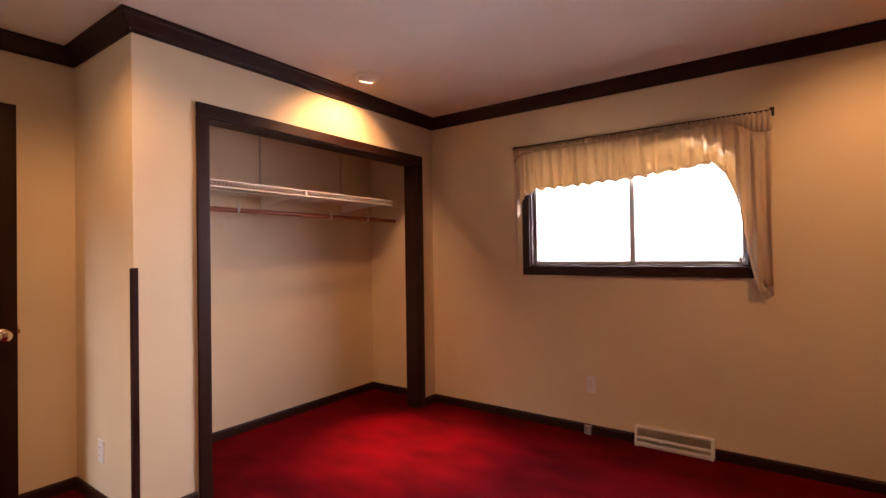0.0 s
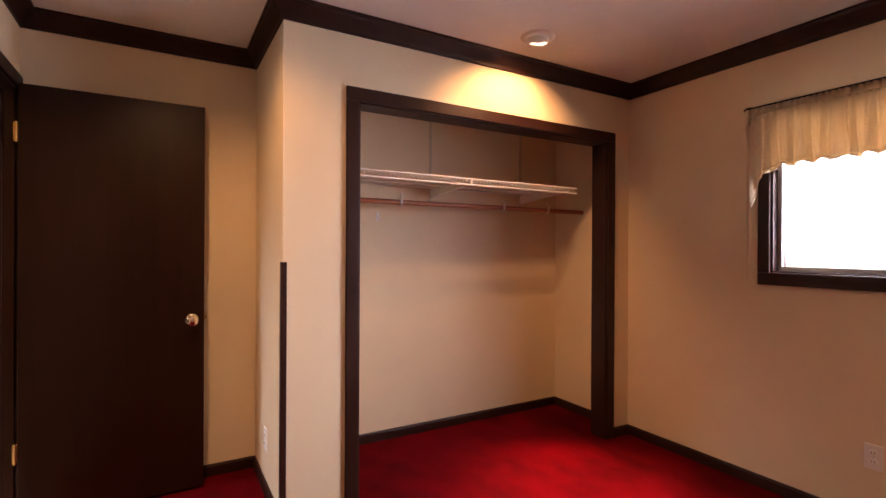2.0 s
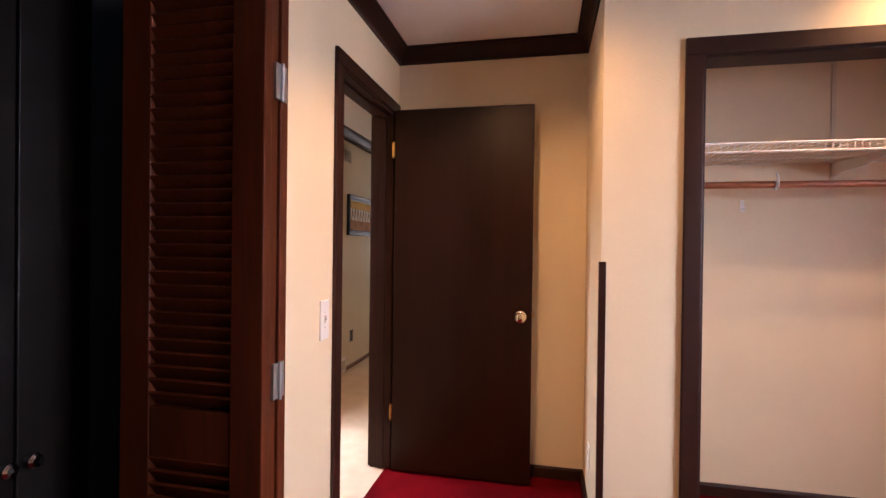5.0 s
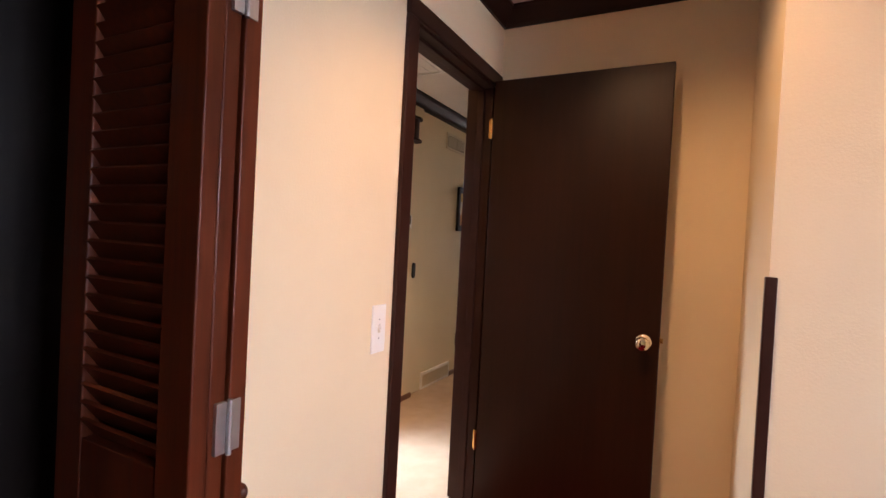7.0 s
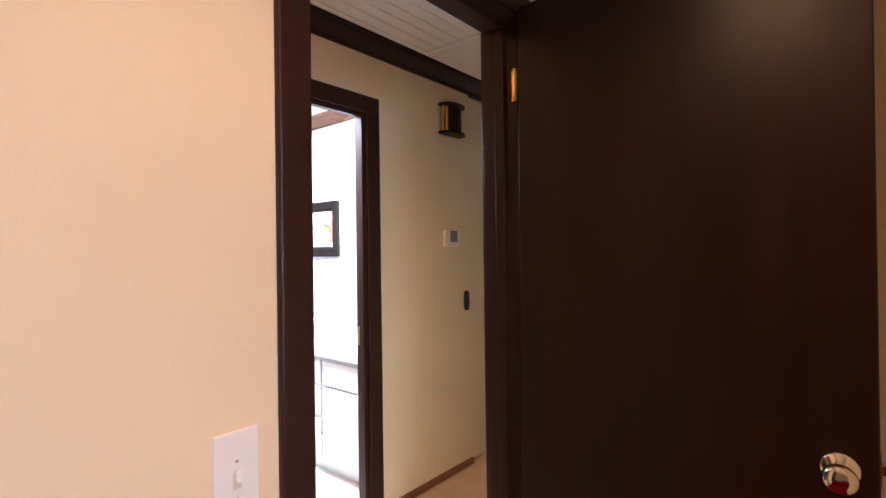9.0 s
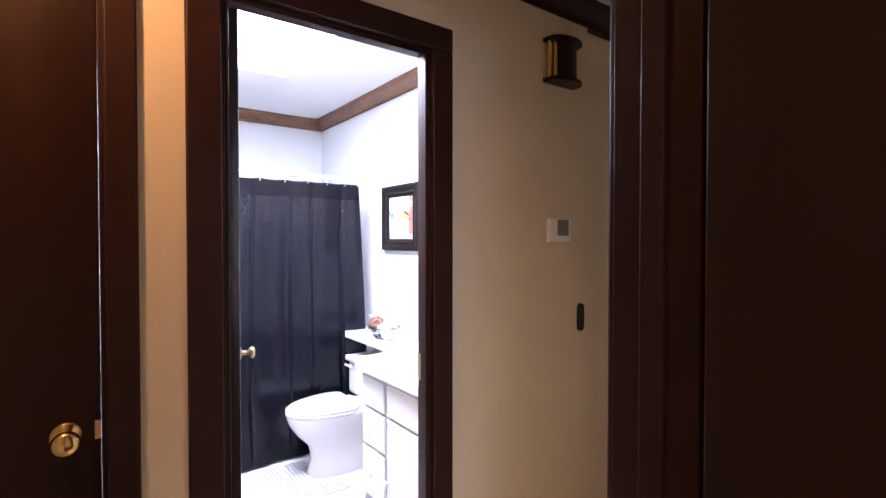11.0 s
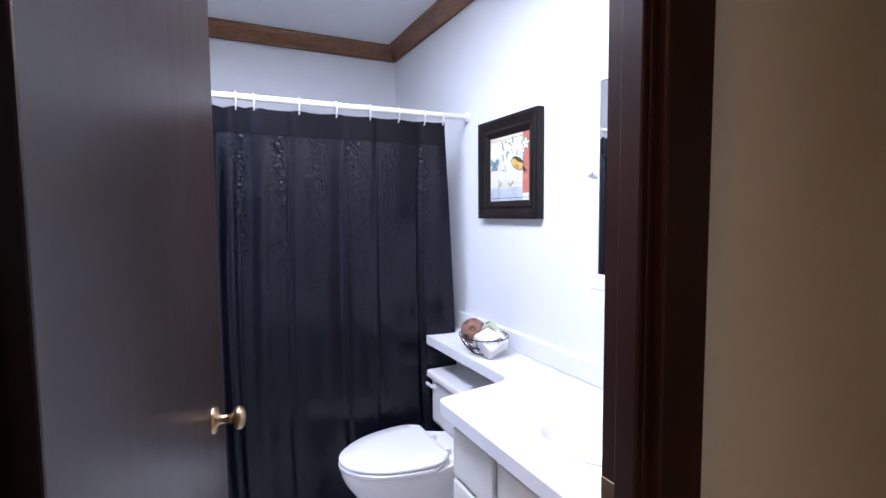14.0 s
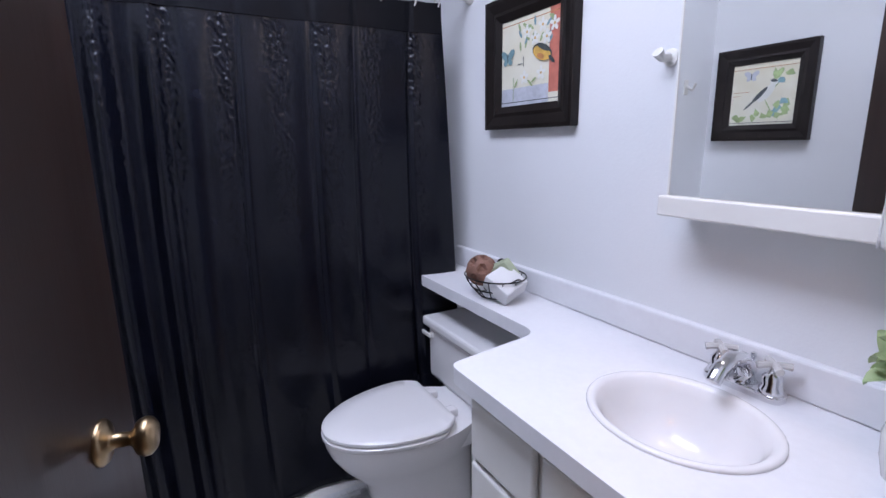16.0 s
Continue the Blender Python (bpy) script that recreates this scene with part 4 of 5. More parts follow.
# ---- bathroom ----
sr = thing("shower_rod", (-2.61, 3.4, 1.775), "white tension shower rod between the bathroom walls", "shower rod")
part("rod", tube([(-2.61, 2.94, 1.778), (-2.61, 4.215, 1.778)], 0.0125, 16), WHITE, sr, "", True)
for y, s in ((2.9405, 1), (4.2145, -1)):
    part("end_cup", lathe([(0.024, 0), (0.022, 0.010), (0.015, 0.022)], pose(-2.61, y, 1.778, -90 * s, 0, 0), 20), WHITE, sr, "", True)
RINGS = [2.99, 3.035, 3.075, 3.115, 3.20, 3.265, 3.435, 3.585, 3.73, 3.86, 3.985, 4.075]
sc = thing("shower_curtain", (-2.61, 3.4, 0.02), "black embossed vinyl shower curtain hanging in folds", "shower curtain")


def crease(y, at, w):
    return math.exp(-((y - at) / w) ** 2)


def fold(y):
    """Broad flat panels with a few creases, gathered tighter at the slack end."""
    loose = 1 / (1 + math.exp((y - 3.24) * 30))
    wave = 0.010 * math.sin(y * 15.5 + 0.6) + 0.004 * math.sin(y * 31 + 1.2)
    wave -= sum(d * crease(y, at, 0.011) for at, d in ((3.40, 0.010), (3.62, 0.006), (3.76, 0.008), (3.965, 0.013)))
    return wave + loose * (0.019 * math.sin(y * 52) + 0.006 * math.sin(y * 95 + 1))


def emboss(y, z):
    """Pressed ripples in bands, strongest under the header."""
    band = 0.12 + 0.88 * max(0.0, math.sin(y * 41 + 2.2)) ** 0.5
    fade = max(0.12, min(1.0, (z - 0.75) / 0.75)) if z < 1.636 else 0.0
    return band * fade * (0.0046 * noise.noise((y * 98, z * 112, 0.3)) + 0.0016 * noise.noise((y * 190, z * 215, 4.1)))


bm = bmesh.new()
cols, rows = 400, 320
grid = []
for i in range(cols + 1):
    y = 2.965 + (4.085 - 2.965) * i / cols
    near = min(abs(y - r) for r in RINGS)
    gap = [b - a for a, b in zip(RINGS, RINGS[1:]) if a <= y <= b]
    sag = (0.035 if y > 3.28 else 0.16) * (gap[0] if gap else 0.1) * min(1.0, near / 0.05)
    top = 1.742 - sag
    col = []
    for k in range(rows + 1):
        f = k / rows
        z = top + (0.015 - top) * f
        amp = 0.35 + 0.65 * min(1, f * 5)
        x = -2.61 + fold(y + 0.02 * math.sin(f * 3.0)) * amp + 0.03 * f * f + 0.004 * math.sin(f * 9 + y * 9) * f + emboss(y, z)
        yy = y + 0.012 * f * math.sin(y * 7) + 0.05 * min(1.0, f * 1.6) * max(0.0, (y - 3.9) / 0.185)
        col.append(bm.verts.new((x, yy, z)))
    grid.append(col)
for a, b in zip(grid, grid[1:]):
    for k in range(rows):
        bm.faces.new((a[k], b[k], b[k + 1], a[k + 1]))
body_grid = part("curtain_sheet", bm, VINYL, sc, "black embossed vinyl", True)
bm = bmesh.new()
grid = []
for i in range(cols + 1):
    y = 2.965 + (4.085 - 2.965) * i / cols
    near = min(abs(y - r) for r in RINGS)
    gap = [b - a for a, b in zip(RINGS, RINGS[1:]) if a <= y <= b]
    top = 1.742 - (0.035 if y > 3.28 else 0.16) * (gap[0] if gap else 0.1) * min(1.0, near / 0.05)
    grid.append([bm.verts.new((-2.606 + fold(y) * (0.35 + 0.65 * min(1, f * 0.3)), y, top + 0.001 + (1.640 - top) * f)) for f in (0, 0.5, 1)])
for a, b in zip(grid, grid[1:]):
    for k in range(2):
        bm.faces.new((a[k], b[k], b[k + 1], a[k + 1]))
HEADV = material("plain_black_vinyl", (0.0035, 0.0038, 0.006), 0.38, var=0.2, scale=10, spec=0.10)
part("header_band", bm, HEADV, sc, "plain black header band", True)
for y in RINGS:
    loop = [(-2.61 + 0.019 * math.cos(a), y, 1.768 + (0.026 if math.sin(a) > 0 else 0.040) * math.sin(a)) for a in [2 * math.pi * i / 20 for i in range(20)]]
    part("curtain_ring", tube(loop, 0.0032, 6, None, True), WHITE, sc, "white plastic ring", True)

tb = thing("bathtub", (-3.1, 3.4, 0), "white bathtub behind the shower curtain", "bathtub")
part("apron", box(-2.76, -2.70, 2.942, 4.213, 0.0, 0.38, 0.012), PORC, tb)
part("rim", box(-3.558, -3.48, 2.942, 4.213, 0.30, 0.38, 0.012), PORC, tb)
part("floor_pan", box(-3.48, -2.76, 2.942, 4.213, 0.0, 0.06, 0.01), PORC, tb)


def ringloft(rings, bm=None):
    """Loft of closed rings, each a list of points; ends capped."""
    bm = bm or bmesh.new()
    vs = [[bm.verts.new(p) for p in r] for r in rings]
    n = len(rings[0])
    for a, b in zip(vs, vs[1:]):
        for i in range(n):
            bm.faces.new((a[i], a[(i + 1) % n], b[(i + 1) % n], b[i]))
    bm.faces.new(vs[0][::-1]), bm.faces.new(vs[-1])
    bmesh.ops.recalc_face_normals(bm, faces=bm.faces)
    return bm


def egg(cx, cy, rx, front, back, z, n=40, flat=None):
    """An egg-shaped ring: front reaches towards -y, back towards +y."""
    out = []
    for i in range(n):
        a = 2 * math.pi * i / n
        y = math.sin(a)
        yy = cy + (back if y > 0 else front) * y
        xx = rx * math.cos(a) * (1 if y > 0 else 1.0)
        if flat is not None:
            yy = min(yy, flat)
        out.append((cx + xx, yy, z))
    return out


CX = -2.325
to = thing("toilet", (CX, 3.85, 0), "white porcelain toilet with closed lid beside the vanity", "toilet")
part("bowl", ringloft([egg(CX, 3.82, 0.105, 0.20, 0.20, 0.0), egg(CX, 3.82, 0.108, 0.205, 0.20, 0.03), egg(CX, 3.82, 0.095, 0.18, 0.20, 0.10), egg(CX, 3.81, 0.100, 0.19, 0.21, 0.18), egg(CX, 3.80, 0.135, 0.245, 0.22, 0.25), egg(CX, 3.80, 0.165, 0.285, 0.23, 0.31), egg(CX, 3.80, 0.176, 0.300, 0.24, 0.350), egg(CX, 3.80, 0.176, 0.300, 0.24, 0.368)]), PORC, to, "", True)
part("seat", ringloft([egg(CX, 3.80, 0.178, 0.303, 0.10, 0.3685), egg(CX, 3.80, 0.183, 0.308, 0.105, 0.374), egg(CX, 3.80, 0.183, 0.308, 0.105, 0.384), egg(CX, 3.80, 0.178, 0.303, 0.10, 0.388)]), PORC, to, "", True)
part("lid", ringloft([egg(CX, 3.80, 0.176, 0.300, 0.13, 0.389, 48, 3.885), egg(CX, 3.80, 0.182, 0.306, 0.13, 0.394, 48, 3.888), egg(CX, 3.80, 0.182, 0.306, 0.13, 0.402, 48, 3.888), egg(CX, 3.80, 0.174, 0.297, 0.13, 0.409, 48, 3.882), egg(CX, 3.80, 0.120, 0.22, 0.10, 0.412, 48, 3.86)]), PORC, to, "closed white lid", True)
for dx in (-0.07, 0.07):
    part("lid_hinge", box(CX + dx - 0.018, CX + dx + 0.018, 3.886, 3.925, 0.369, 0.398, 0.006), PORC, to)
part("tank_shelf", box(CX - 0.14, CX + 0.14, 3.86, 4.17, 0.28, 0.366, 0.02), PORC, to)
part("tank", box(CX - 0.24, CX + 0.24, 3.985, 4.195, 0.366, 0.575, 0.018), PORC, to)
part("tank_lid", box(CX - 0.255, CX + 0.255, 3.968, 4.205, 0.5755, 0.612, 0.010), PORC, to)
lv = part("flush_lever", lathe([(0.013, 0), (0.013, 0.008), (0.007, 0.012)], pose(CX - 0.20, 3.985, 0.545, 90, 0, 0), 14), WHITE, to, "white flush lever", True)
part("lever_arm", box(CX - 0.262, CX - 0.195, 3.968, 3.977, 0.536, 0.552, 0.004), WHITE, lv)

# vanity
vn_ = thing("vanity_cabinet", (-1.48, 3.95, 0), "white painted vanity cabinet with drawers and a door", "vanity")
VX0, VX1, VF = -1.855, -1.063, 3.735
part("side_panel", box(VX0, VX0 + 0.018, VF, 4.213, 0.0, 0.722, 0.002), ENAMEL, vn_)
part("side_panel", box(VX1 - 0.018, VX1, VF, 4.213, 0.0, 0.722, 0.002), ENAMEL, vn_)
part("bottom_panel", box(VX0 + 0.018, VX1 - 0.018, VF + 0.05, 4.213, 0.08, 0.098), ENAMEL, vn_)
part("toe_kick", box(VX0 + 0.018, VX1 - 0.018, VF + 0.05, VF + 0.065, 0.0, 0.08), ENAMEL, vn_)
part("face_frame", box(VX0 + 0.018, VX1 - 0.018, VF, VF + 0.018, 0.08, 0.722, 0.001), ENAMEL, vn_)


def front(name, x0, x1, z0, z1, knob=None, raised=False):
    b = part(name, box(x0, x1, VF - 0.018, VF - 0.0005, z0, z1, 0.006), ENAMEL, vn_)
    if raised:
        part("raised_panel", box(x0 + 0.045, x1 - 0.045, VF - 0.024, VF - 0.0185, z0 + 0.05, z1 - 0.05, 0.004), ENAMEL, b)
    if knob:
        part("knob", lathe([(0.007, 0), (0.006, 0.010), (0.014, 0.017), (0.016, 0.023), (0.011, 0.029), (0, 0.030)], pose(knob[0], VF - 0.018, knob[1], 90, 0, 0), 16), WHITE, b, "round white knob", True)


XM = -1.600
front("drawer_front", VX0 + 0.022, XM - 0.012, 0.545, 0.690)
front("drawer_front", VX0 + 0.022, XM - 0.012, 0.352, 0.530, (-1.725, 0.435))
front("drawer_front", VX0 + 0.022, XM - 0.012, 0.105, 0.337, (-1.725, 0.22))
front("drawer_front", XM + 0.012, VX1 - 0.02, 0.545, 0.690)
front("cabinet_door", XM + 0.012, VX1 - 0.02, 0.105, 0.530, (-1.565, 0.24), True)


def rounded(points, radii, n=6):
    """Round the corners of a plan outline."""
    out = []
    c = len(points)
    for i, (p, r) in enumerate(zip(points, radii)):
        p = Vector(p)
        if r <= 0:
            out.append((p.x, p.y))
            continue
        a, b = (Vector(points[i - 1]) - p).normalized(), (Vector(points[(i + 1) % c]) - p).normalized()
        for k in range(n + 1):
            t = k / n
            q = (p + a * r) * (1 - t) ** 2 + p * 2 * t * (1 - t) + (p + b * r) * t ** 2
            out.append((q.x, q.y))
    return out


SX, SY, SA, SB = -1.480, 3.945, 0.176, 0.152
outline = rounded([(-1.062, 4.213), (-2.70, 4.213), (-2.70, 3.985), (-1.925, 3.985), (-1.880, 3.690), (-1.062, 3.690)], [0, 0, 0.03, 0.05, 0.03, 0])
bm = bmesh.new()
outer = [bm.verts.new((x, y, 0.762)) for x, y in outline]
inner = [bm.verts.new((SX + SA * 0.9 * math.cos(2 * math.pi * i / 40), SY + SB * 0.9 * math.sin(2 * math.pi * i / 40), 0.762)) for i in range(40)]
edges = [bm.edges.new((l[i], l[(i + 1) % len(l)])) for l in (outer, inner) for i in range(len(l))]
bmesh.ops.triangle_fill(bm, edges=edges, use_beauty=True)
r = bmesh.ops.extrude_face_region(bm, geom=list(bm.faces))
bmesh.ops.translate(bm, vec=(0, 0, -0.040), verts=[v for v in r["geom"] if isinstance(v, bmesh.types.BMVert)])
bmesh.ops.recalc_face_normals(bm, faces=bm.faces)
ct = thing("countertop", (-1.9, 3.95, 0.74), "white laminate countertop running over the toilet tank", "countertop")
part("slab", bm, LAMI, ct)
part("backsplash", box(-2.70, -1.062, 4.190, 4.2145, 0.7625, 0.842, 0.005), LAMI, ct, "white laminate backsplash")
part("support_cleat", box(-2.66, -2.60, 4.185, 4.2145, 0.612, 0.7215, 0.003), LAMI, ct)

sk = thing("sink", (SX, SY, 0.762), "white oval drop-in basin in the countertop", "sink")
prof = [(0.985, 0.7625), (0.985, 0.7655), (0.975, 0.768), (0.95, 0.7695), (0.905, 0.7685), (0.86, 0.762), (0.80, 0.742), (0.70, 0.705), (0.55, 0.668), (0.36, 0.648), (0.12, 0.642), (0.10, 0.636)]
bm = ringloft([[(SX + SA * k * math.cos(2 * math.pi * i / 48), SY + SB * k * math.sin(2 * math.pi * i / 48), z) for i in range(48)] for k, z in prof])
for f in [f for f in bm.faces if len(f.verts) == 48 and f.calc_center_median().z > 0.7]:
    bm.faces.remove(f)
part("basin", bm, PORC, sk, "", True)
part("drain", lathe([(0.021, 0.643), (0.021, 0.646), (0.014, 0.647), (0, 0.645)], pose(SX, SY, 0), 20), CHROME, sk, "chrome drain", True)

FX, FY, FZ = -1.478, 4.150, 0.7625
fa = thing("faucet", (FX, FY, FZ), "chrome two-handle faucet with clear cross handles", "faucet")
part("base_plate", prism(rounded([(FX - 0.078, FY - 0.024), (FX + 0.078, FY - 0.024), (FX + 0.078, FY + 0.024), (FX - 0.078, FY + 0.024)], [0.022] * 4), FZ, FZ + 0.014, None, None, 0.004), CHROME, fa, "", True)
sp = [(FX, FY + 0.004, FZ + 0.012), (FX, FY, FZ + 0.040), (FX, FY - 0.020, FZ + 0.066), (FX, FY - 0.055, FZ + 0.074), (FX, FY - 0.090, FZ + 0.062), (FX, FY - 0.108, FZ + 0.040)]
part("spout", tube(sp, [0.024, 0.022, 0.018, 0.016, 0.015, 0.014], 16), CHROME, fa, "", True)
part("lift_rod", lathe([(0.003, 0), (0.003, 0.045), (0.006, 0.050), (0.006, 0.058), (0, 0.061)], pose(FX, FY + 0.026, FZ + 0.012), 10), CHROME, fa, "", True)
ACRYL = material("clear_acrylic", (0.95, 0.93, 0.90), 0.12, trans=0.55, spec=0.5)
for dx in (-0.052, 0.052):
    hb = part("handle_base", lathe([(0.022, 0.012), (0.022, 0.022), (0.017, 0.030), (0.018, 0.046), (0.010, 0.056), (0.006, 0.062), (0, 0.063)], pose(FX + dx, FY, FZ), 20), CHROME, fa, "", True)
    for k in range(4):
        a = radians(45 + 90 * k)
        part("handle_arm", tube([(FX + dx, FY, FZ + 0.070), (FX + dx + 0.018 * math.cos(a), FY + 0.018 * math.sin(a), FZ + 0.070), (FX + dx + 0.030 * math.cos(a), FY + 0.030 * math.sin(a), FZ + 0.068)], [0.007, 0.007, 0.008], 8), ACRYL, hb, "clear acrylic arm", True)

# mirror cabinet
mc = thing("mirror_cabinet", (-1.38, 4.17, 1.1), "white framed mirror cabinet above the vanity", "mirror")
MX0, MX1, MZ0, MZ1, MY = -1.66, -1.122, 1.142, 1.705, 4.12
part("case", box(MX0 - 0.004, MX1, MY + 0.008, 4.2145, MZ0, MZ1 + 0.018, 0.002), ENAMEL, mc)
part("mirror_glass", box(MX0, MX1 - 0.004, MY, MY + 0.0075, MZ0, MZ1), MIRROR, mc, "silvered mirror glass")
part("ledge", box(MX0 - 0.018, MX1, MY - 0.016, 4.2145, MZ0 - 0.045, MZ0 - 0.001, 0.004), ENAMEL, mc, "white ledge")
part("top_rail", box(MX0 - 0.006, MX1, MY - 0.004, MY + 0.007, MZ1 + 0.001, MZ1 + 0.018, 0.002), ENAMEL, mc)
part("side_bead", box(MX0 - 0.006, MX0 - 0.001, MY - 0.002, MY + 0.007, MZ0, MZ1, 0.001), ENAMEL, mc)
vl = thing("vanity_light", (-1.42, 4.16, 1.95), "white vanity light bar above the mirror", "wall light")
part("back_plate", box(-1.66, -1.18, 4.185, 4.2145, 1.90, 2.02, 0.004), WHITE, vl)
part("diffuser", tube([(-1.64, 4.15, 1.96), (-1.20, 4.15, 1.96)], 0.03, 16), glow("warm_tube_glass", (1.0, 0.88, 0.76), 5.0), vl, "lit warm tube", True)
rh = thing("robe_hook", (-1.752, 4.21, 1.443), "white round wall hook beside the mirror", "hook")
part("rose", lathe([(0.020, 0), (0.019, 0.006), (0.009, 0.010)], pose(-1.752, 4.2145, 1.443, 90, 0, 0), 18), WHITE, rh, "", True)
part("peg", tube([(-1.752, 4.208, 1.443), (-1.752, 4.18, 1.44), (-1.752, 4.165, 1.452)], [0.009, 0.009, 0.013], 12), WHITE, rh, "", True)
h2 = thing("robe_hook", (-2.57, 2.798, 1.51), "white wall hook on the tub end wall", "hook")
part("rose", box(-2.5748, -2.569, 2.785, 2.815, 1.475, 1.545, 0.003), WHITE, h2)
part("peg", tube([(-2.57, 2.798, 1.515), (-2.535, 2.80, 1.495), (-2.52, 2.80, 1.525)], 0.007, 10), WHITE, h2, "", True)

# towel over a bar beside the mirror
tr = thing("towel_peg", (-1.16, 4.10, 1.75), "white towel peg on the mirror cabinet", "towel peg")
part("peg", tube([(-1.175, 4.119, 1.712), (-1.175, 4.06, 1.712)], 0.008, 10), WHITE, tr, "", True)


def hanging(x0, x1, z0, z1, y, mat, name, label, seed):
    bm = bmesh.new()
    cols, rows = 40, 44
    grid = []
    for i in range(cols + 1):
        u = i / cols
        col = []
        for k in range(rows + 1):
            f = k / rows
            pinch = 0.45 + 0.55 * min(1, f * 1.8)
            x = (x0 + x1) / 2 + (u - 0.5) * (x1 - x0) * pinch + 0.0012 * math.sin(f * 9 + seed)
            yy = y + 0.012 * math.sin(u * 17 + seed) * (0.5 + f) + (0.002 if (0.80 < f < 0.815 or 0.84 < f < 0.855 or 0.88 < f < 0.895) else 0)
            col.append(bm.verts.new((x, yy, z1 + (z0 - z1) * f - 0.012 * abs(u - 0.5))))
        grid.append(col)
    for a, b in zip(grid, grid[1:]):
        for k in range(rows):
            bm.faces.new((a[k], b[k], b[k + 1], a[k + 1]))
    t = thing(name, ((x0 + x1) / 2, y, z0), label, "towel")
    o = part("terry_cloth", bm, mat, t, "", True)
    o.modifiers.new("thick", "SOLIDIFY").thickness = 0.007


hanging(-1.285, -1.135, 1.10, 1.715, 4.075, TOWEL, "hand_towel", "white terry hand towel hanging beside the mirror", 1.0)
hanging(-1.275, -1.155, 1.42, 1.718, 4.045, SAGE, "face_cloth", "pale sage face cloth hanging over the towel", 2.2)

# plant
pl = thing("potted_plant", (-1.195, 4.07, 0.7625), "pale green leafy plant in a white vase", "plant")
part("vase", lathe([(0.030, 0), (0.036, 0.03), (0.038, 0.07), (0.028, 0.11), (0.025, 0.13), (0.028, 0.14), (0.024, 0.138), (0.02, 0.10)], pose(-1.195, 4.07, 0.7625), 24), PORC, pl, "white glazed vase", True)
leafrng = random.Random(8)
for i in range(46):
    a, e = leafrng.uniform(0, 6.28), leafrng.uniform(-0.3, 1.4)
    L = leafrng.uniform(0.035, 0.062)
    bm = bmesh.new()
    w = L * 0.42
    spine = []
    for k in range(6):
        t = k / 5
        ww = w * math.sin(math.pi * (0.12 + 0.86 * t)) ** 0.8
        zz = 0.012 * math.sin(t * 3)
        spine.append([bm.verts.new((L * t, -ww, zz + 0.006)), bm.verts.new((L * t, 0, zz)), bm.verts.new((L * t, ww, zz + 0.006))])
    for p, q in zip(spine, spine[1:]):
        for k in range(2):
            bm.faces.new((p[k], q[k], q[k + 1], p[k + 1]))
    m = pose(-1.195 + 0.028 * math.cos(a), 4.07 + 0.028 * math.sin(a), 0.918 + 0.012 * math.sin(e)) @ Matrix.Rotation(a, 4, "Z") @ Matrix.Rotation(-e, 4, "Y") @ Matrix.Rotation(leafrng.uniform(-0.7, 0.7), 4, "X")
    bmesh.ops.transform(bm, matrix=m, verts=bm.verts)
    part("leaf", bm, GREEN, pl, "", True)

# wire bowl with its contents
BX, BY, BZ = -2.245, 4.075, 0.7625
wb = thing("wire_bowl", (BX, BY, BZ), "black wire bowl on the countertop", "bowl")
for rr, zz in ((0.112, 0.072), (0.088, 0.034), (0.055, 0.004)):
    part("wire_ring", tube([(BX + rr * math.cos(2 * math.pi * i / 32), BY + rr * 0.85 * math.sin(2 * math.pi * i / 32), BZ + zz) for i in range(32)], 0.0026, 6, None, True), IRON, wb, "", True)
for k in range(14):
    a = 2 * math.pi * k / 14
    part("wire_rib", tube([(BX + rr * math.cos(a), BY + rr * 0.85 * math.sin(a), BZ + zz) for rr, zz in ((0.112, 0.072), (0.104, 0.052), (0.088, 0.032), (0.055, 0.003))], 0.0018, 5), IRON, wb, "", True)
for s in (-1, 1):
    part("wire_handle", tube([(BX + s * (0.112 + 0.012 * math.sin(math.pi * i / 10)), BY - 0.018 + 0.036 * i / 10, BZ + 0.074 + 0.010 * math.sin(math.pi * i / 10)) for i in range(11)], 0.0026, 6), IRON, wb, "", True)
bm = bmesh.new()
bmesh.ops.create_icosphere(bm, subdivisions=4, radius=0.052)
holes = [Vector((math.cos(i * 2.4) * math.sqrt(1 - (1 - 2 * (i + 0.5) / 16) ** 2), math.sin(i * 2.4) * math.sqrt(1 - (1 - 2 * (i + 0.5) / 16) ** 2), 1 - 2 * (i + 0.5) / 16)) for i in range(16)]
for v in bm.verts:
    d = v.co.normalized()
    near = max(d.dot(h) for h in holes)
    if near > 0.965:
        v.co *= 0.70
    elif near > 0.94:
        v.co *= 1.02
bmesh.ops.translate(bm, vec=(BX - 0.048, BY - 0.022, BZ + 0.080), verts=bm.verts)
solid("seed_ball", bm, WICKER, "brown pierced decorative ball in the wire bowl", "ornament", smooth=True)


def folded_cloth(name, m, w, d, h, mat, label):
    bm = box(-w / 2, w / 2, -d / 2, d / 2, 0, h, 0.006)
    bmesh.ops.subdivide_edges(bm, edges=bm.edges, cuts=2)
    for v in bm.verts:
        v.co.z += 0.004 * math.sin(v.co.x * 60) * math.cos(v.co.y * 50)
    bmesh.ops.transform(bm, matrix=m, verts=bm.verts)
    solid(name, bm, mat, label, "cloth", smooth=True)


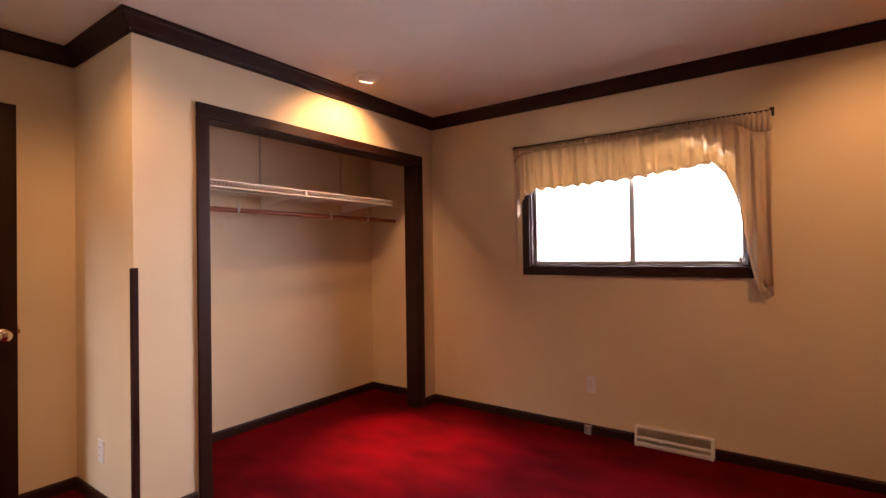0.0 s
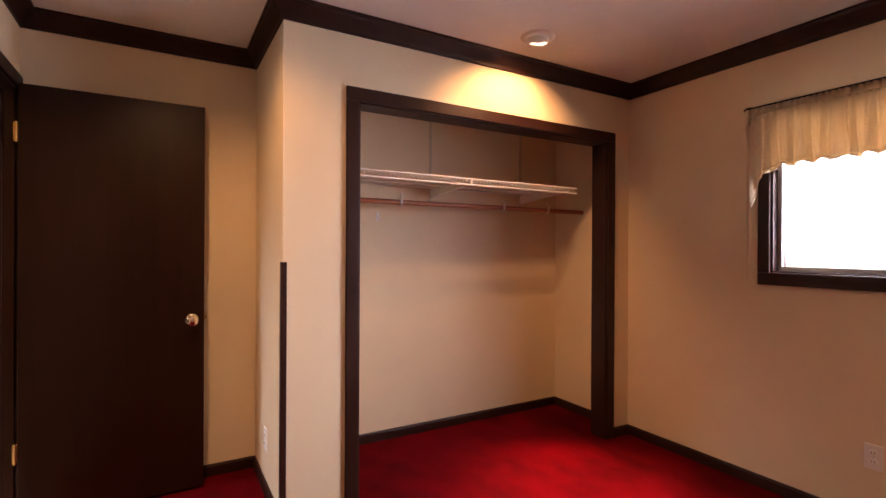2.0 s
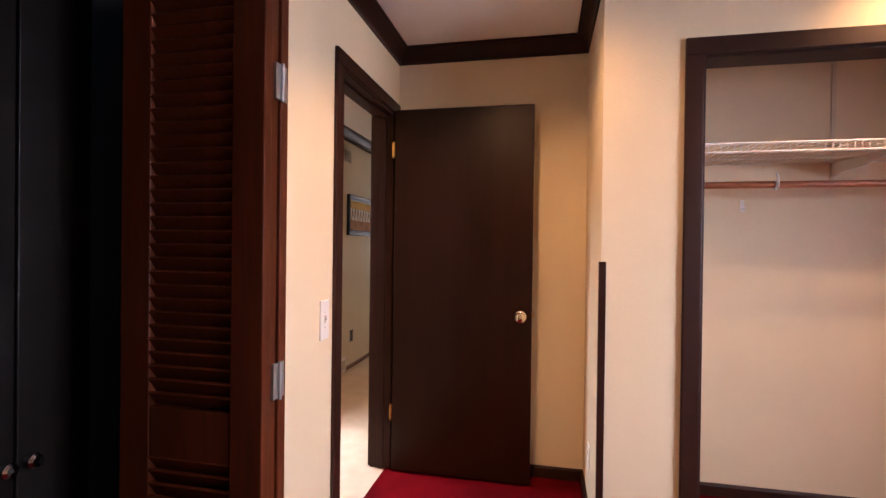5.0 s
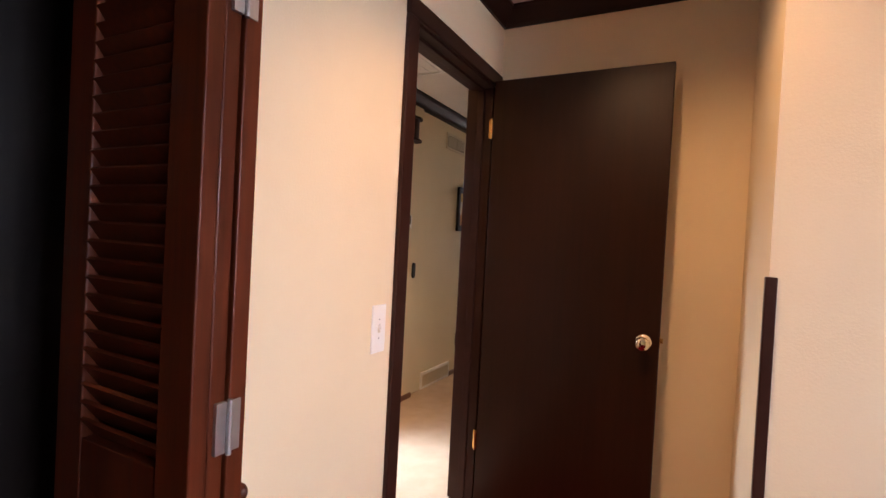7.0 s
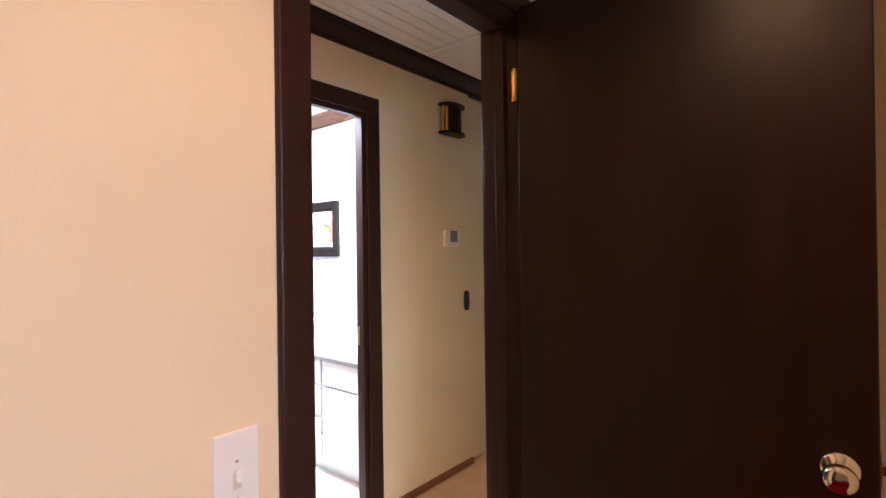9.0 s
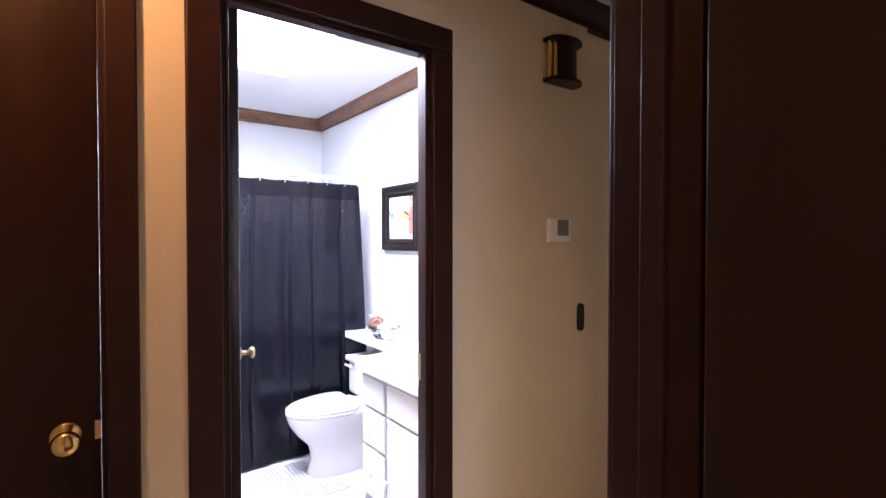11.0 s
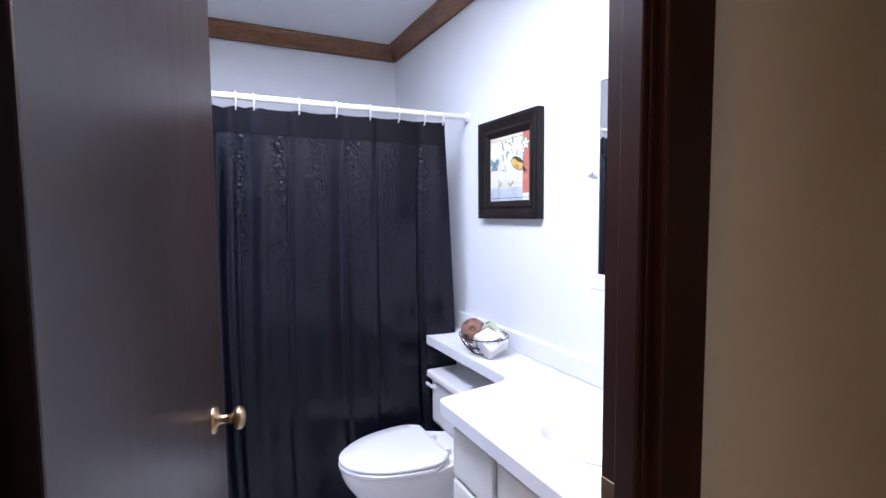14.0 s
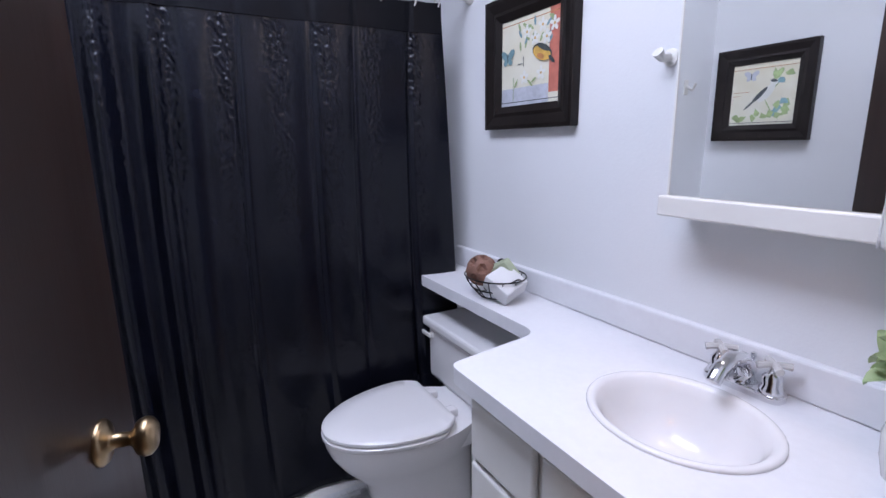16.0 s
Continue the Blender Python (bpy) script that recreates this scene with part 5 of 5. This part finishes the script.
folded_cloth("folded_cloth", pose(BX + 0.052, BY - 0.004, BZ + 0.036, 18, 28, 20), 0.10, 0.10, 0.052, TOWEL, "white folded cloth in the wire bowl")
folded_cloth("folded_cloth", pose(BX + 0.026, BY + 0.042, BZ + 0.056, 30, -24, 10), 0.09, 0.03, 0.07, SAGE, "sage folded cloth in the wire bowl")
folded_cloth("soap_box", pose(BX - 0.022, BY + 0.040, BZ + 0.070, 10, 20, 20), 0.040, 0.022, 0.050, IRON, "small black box in the wire bowl")

# ceiling light panel
cp = thing("ceiling_panel", (-1.80, 3.25, TH), "lit rectangular fluorescent ceiling light with white frame", "ceiling light")
PX0, PX1, PY0, PY1 = -2.42, -1.20, 2.94, 3.55
for b in ((PX0, PX1, PY0, PY0 + 0.025), (PX0, PX1, PY1 - 0.025, PY1), (PX0, PX0 + 0.025, PY0 + 0.025, PY1 - 0.025), (PX1 - 0.025, PX1, PY0 + 0.025, PY1 - 0.025)):
    part("frame_rail", box(*b, TH - 0.022, TH - 0.0005, 0.004), WHITE, cp)
part("diffuser", box(PX0 + 0.025, PX1 - 0.025, PY0 + 0.025, PY1 - 0.025, TH - 0.078, TH - 0.001, 0.008), TUBES, cp, "glowing acrylic diffuser")

# toilet mat: a contour mat with a raised waffle grid
mt = thing("toilet_mat", (-2.3, 3.5, 0), "white waffle weave contour mat round the toilet", "bath mat")
ol = rounded([(-2.54, 3.30), (-2.06, 3.30), (-2.06, 3.78), (-2.20, 3.78), (-2.22, 3.62), (-2.43, 3.62), (-2.45, 3.78), (-2.54, 3.78)], [0.12, 0.12, 0.04, 0.03, 0.08, 0.08, 0.03, 0.04], 8)
part("backing", prism(ol, 0.0005, 0.010, None, None, 0.003), MATW, mt)


def inside(x, y):
    hit = False
    for (xa, ya), (xb, yb) in zip(ol, ol[1:] + ol[:1]):
        if (ya > y) != (yb > y) and x < (xb - xa) * (y - ya) / (yb - ya) + xa:
            hit = not hit
    return hit


bm = bmesh.new()
for i in range(22):
    for k in range(22):
        x, y = -2.535 + i * 0.0225, 3.305 + k * 0.0225
        if all(inside(x + dx, y + dy) for dx in (-0.008, 0.008) for dy in (-0.008, 0.008)):
            box(x - 0.0085, x + 0.0085, y - 0.0085, y + 0.0085, 0.010, 0.0165, 0, bm)
tagged(part("waffle_weave", bm, MATW, mt), kind="stuff")
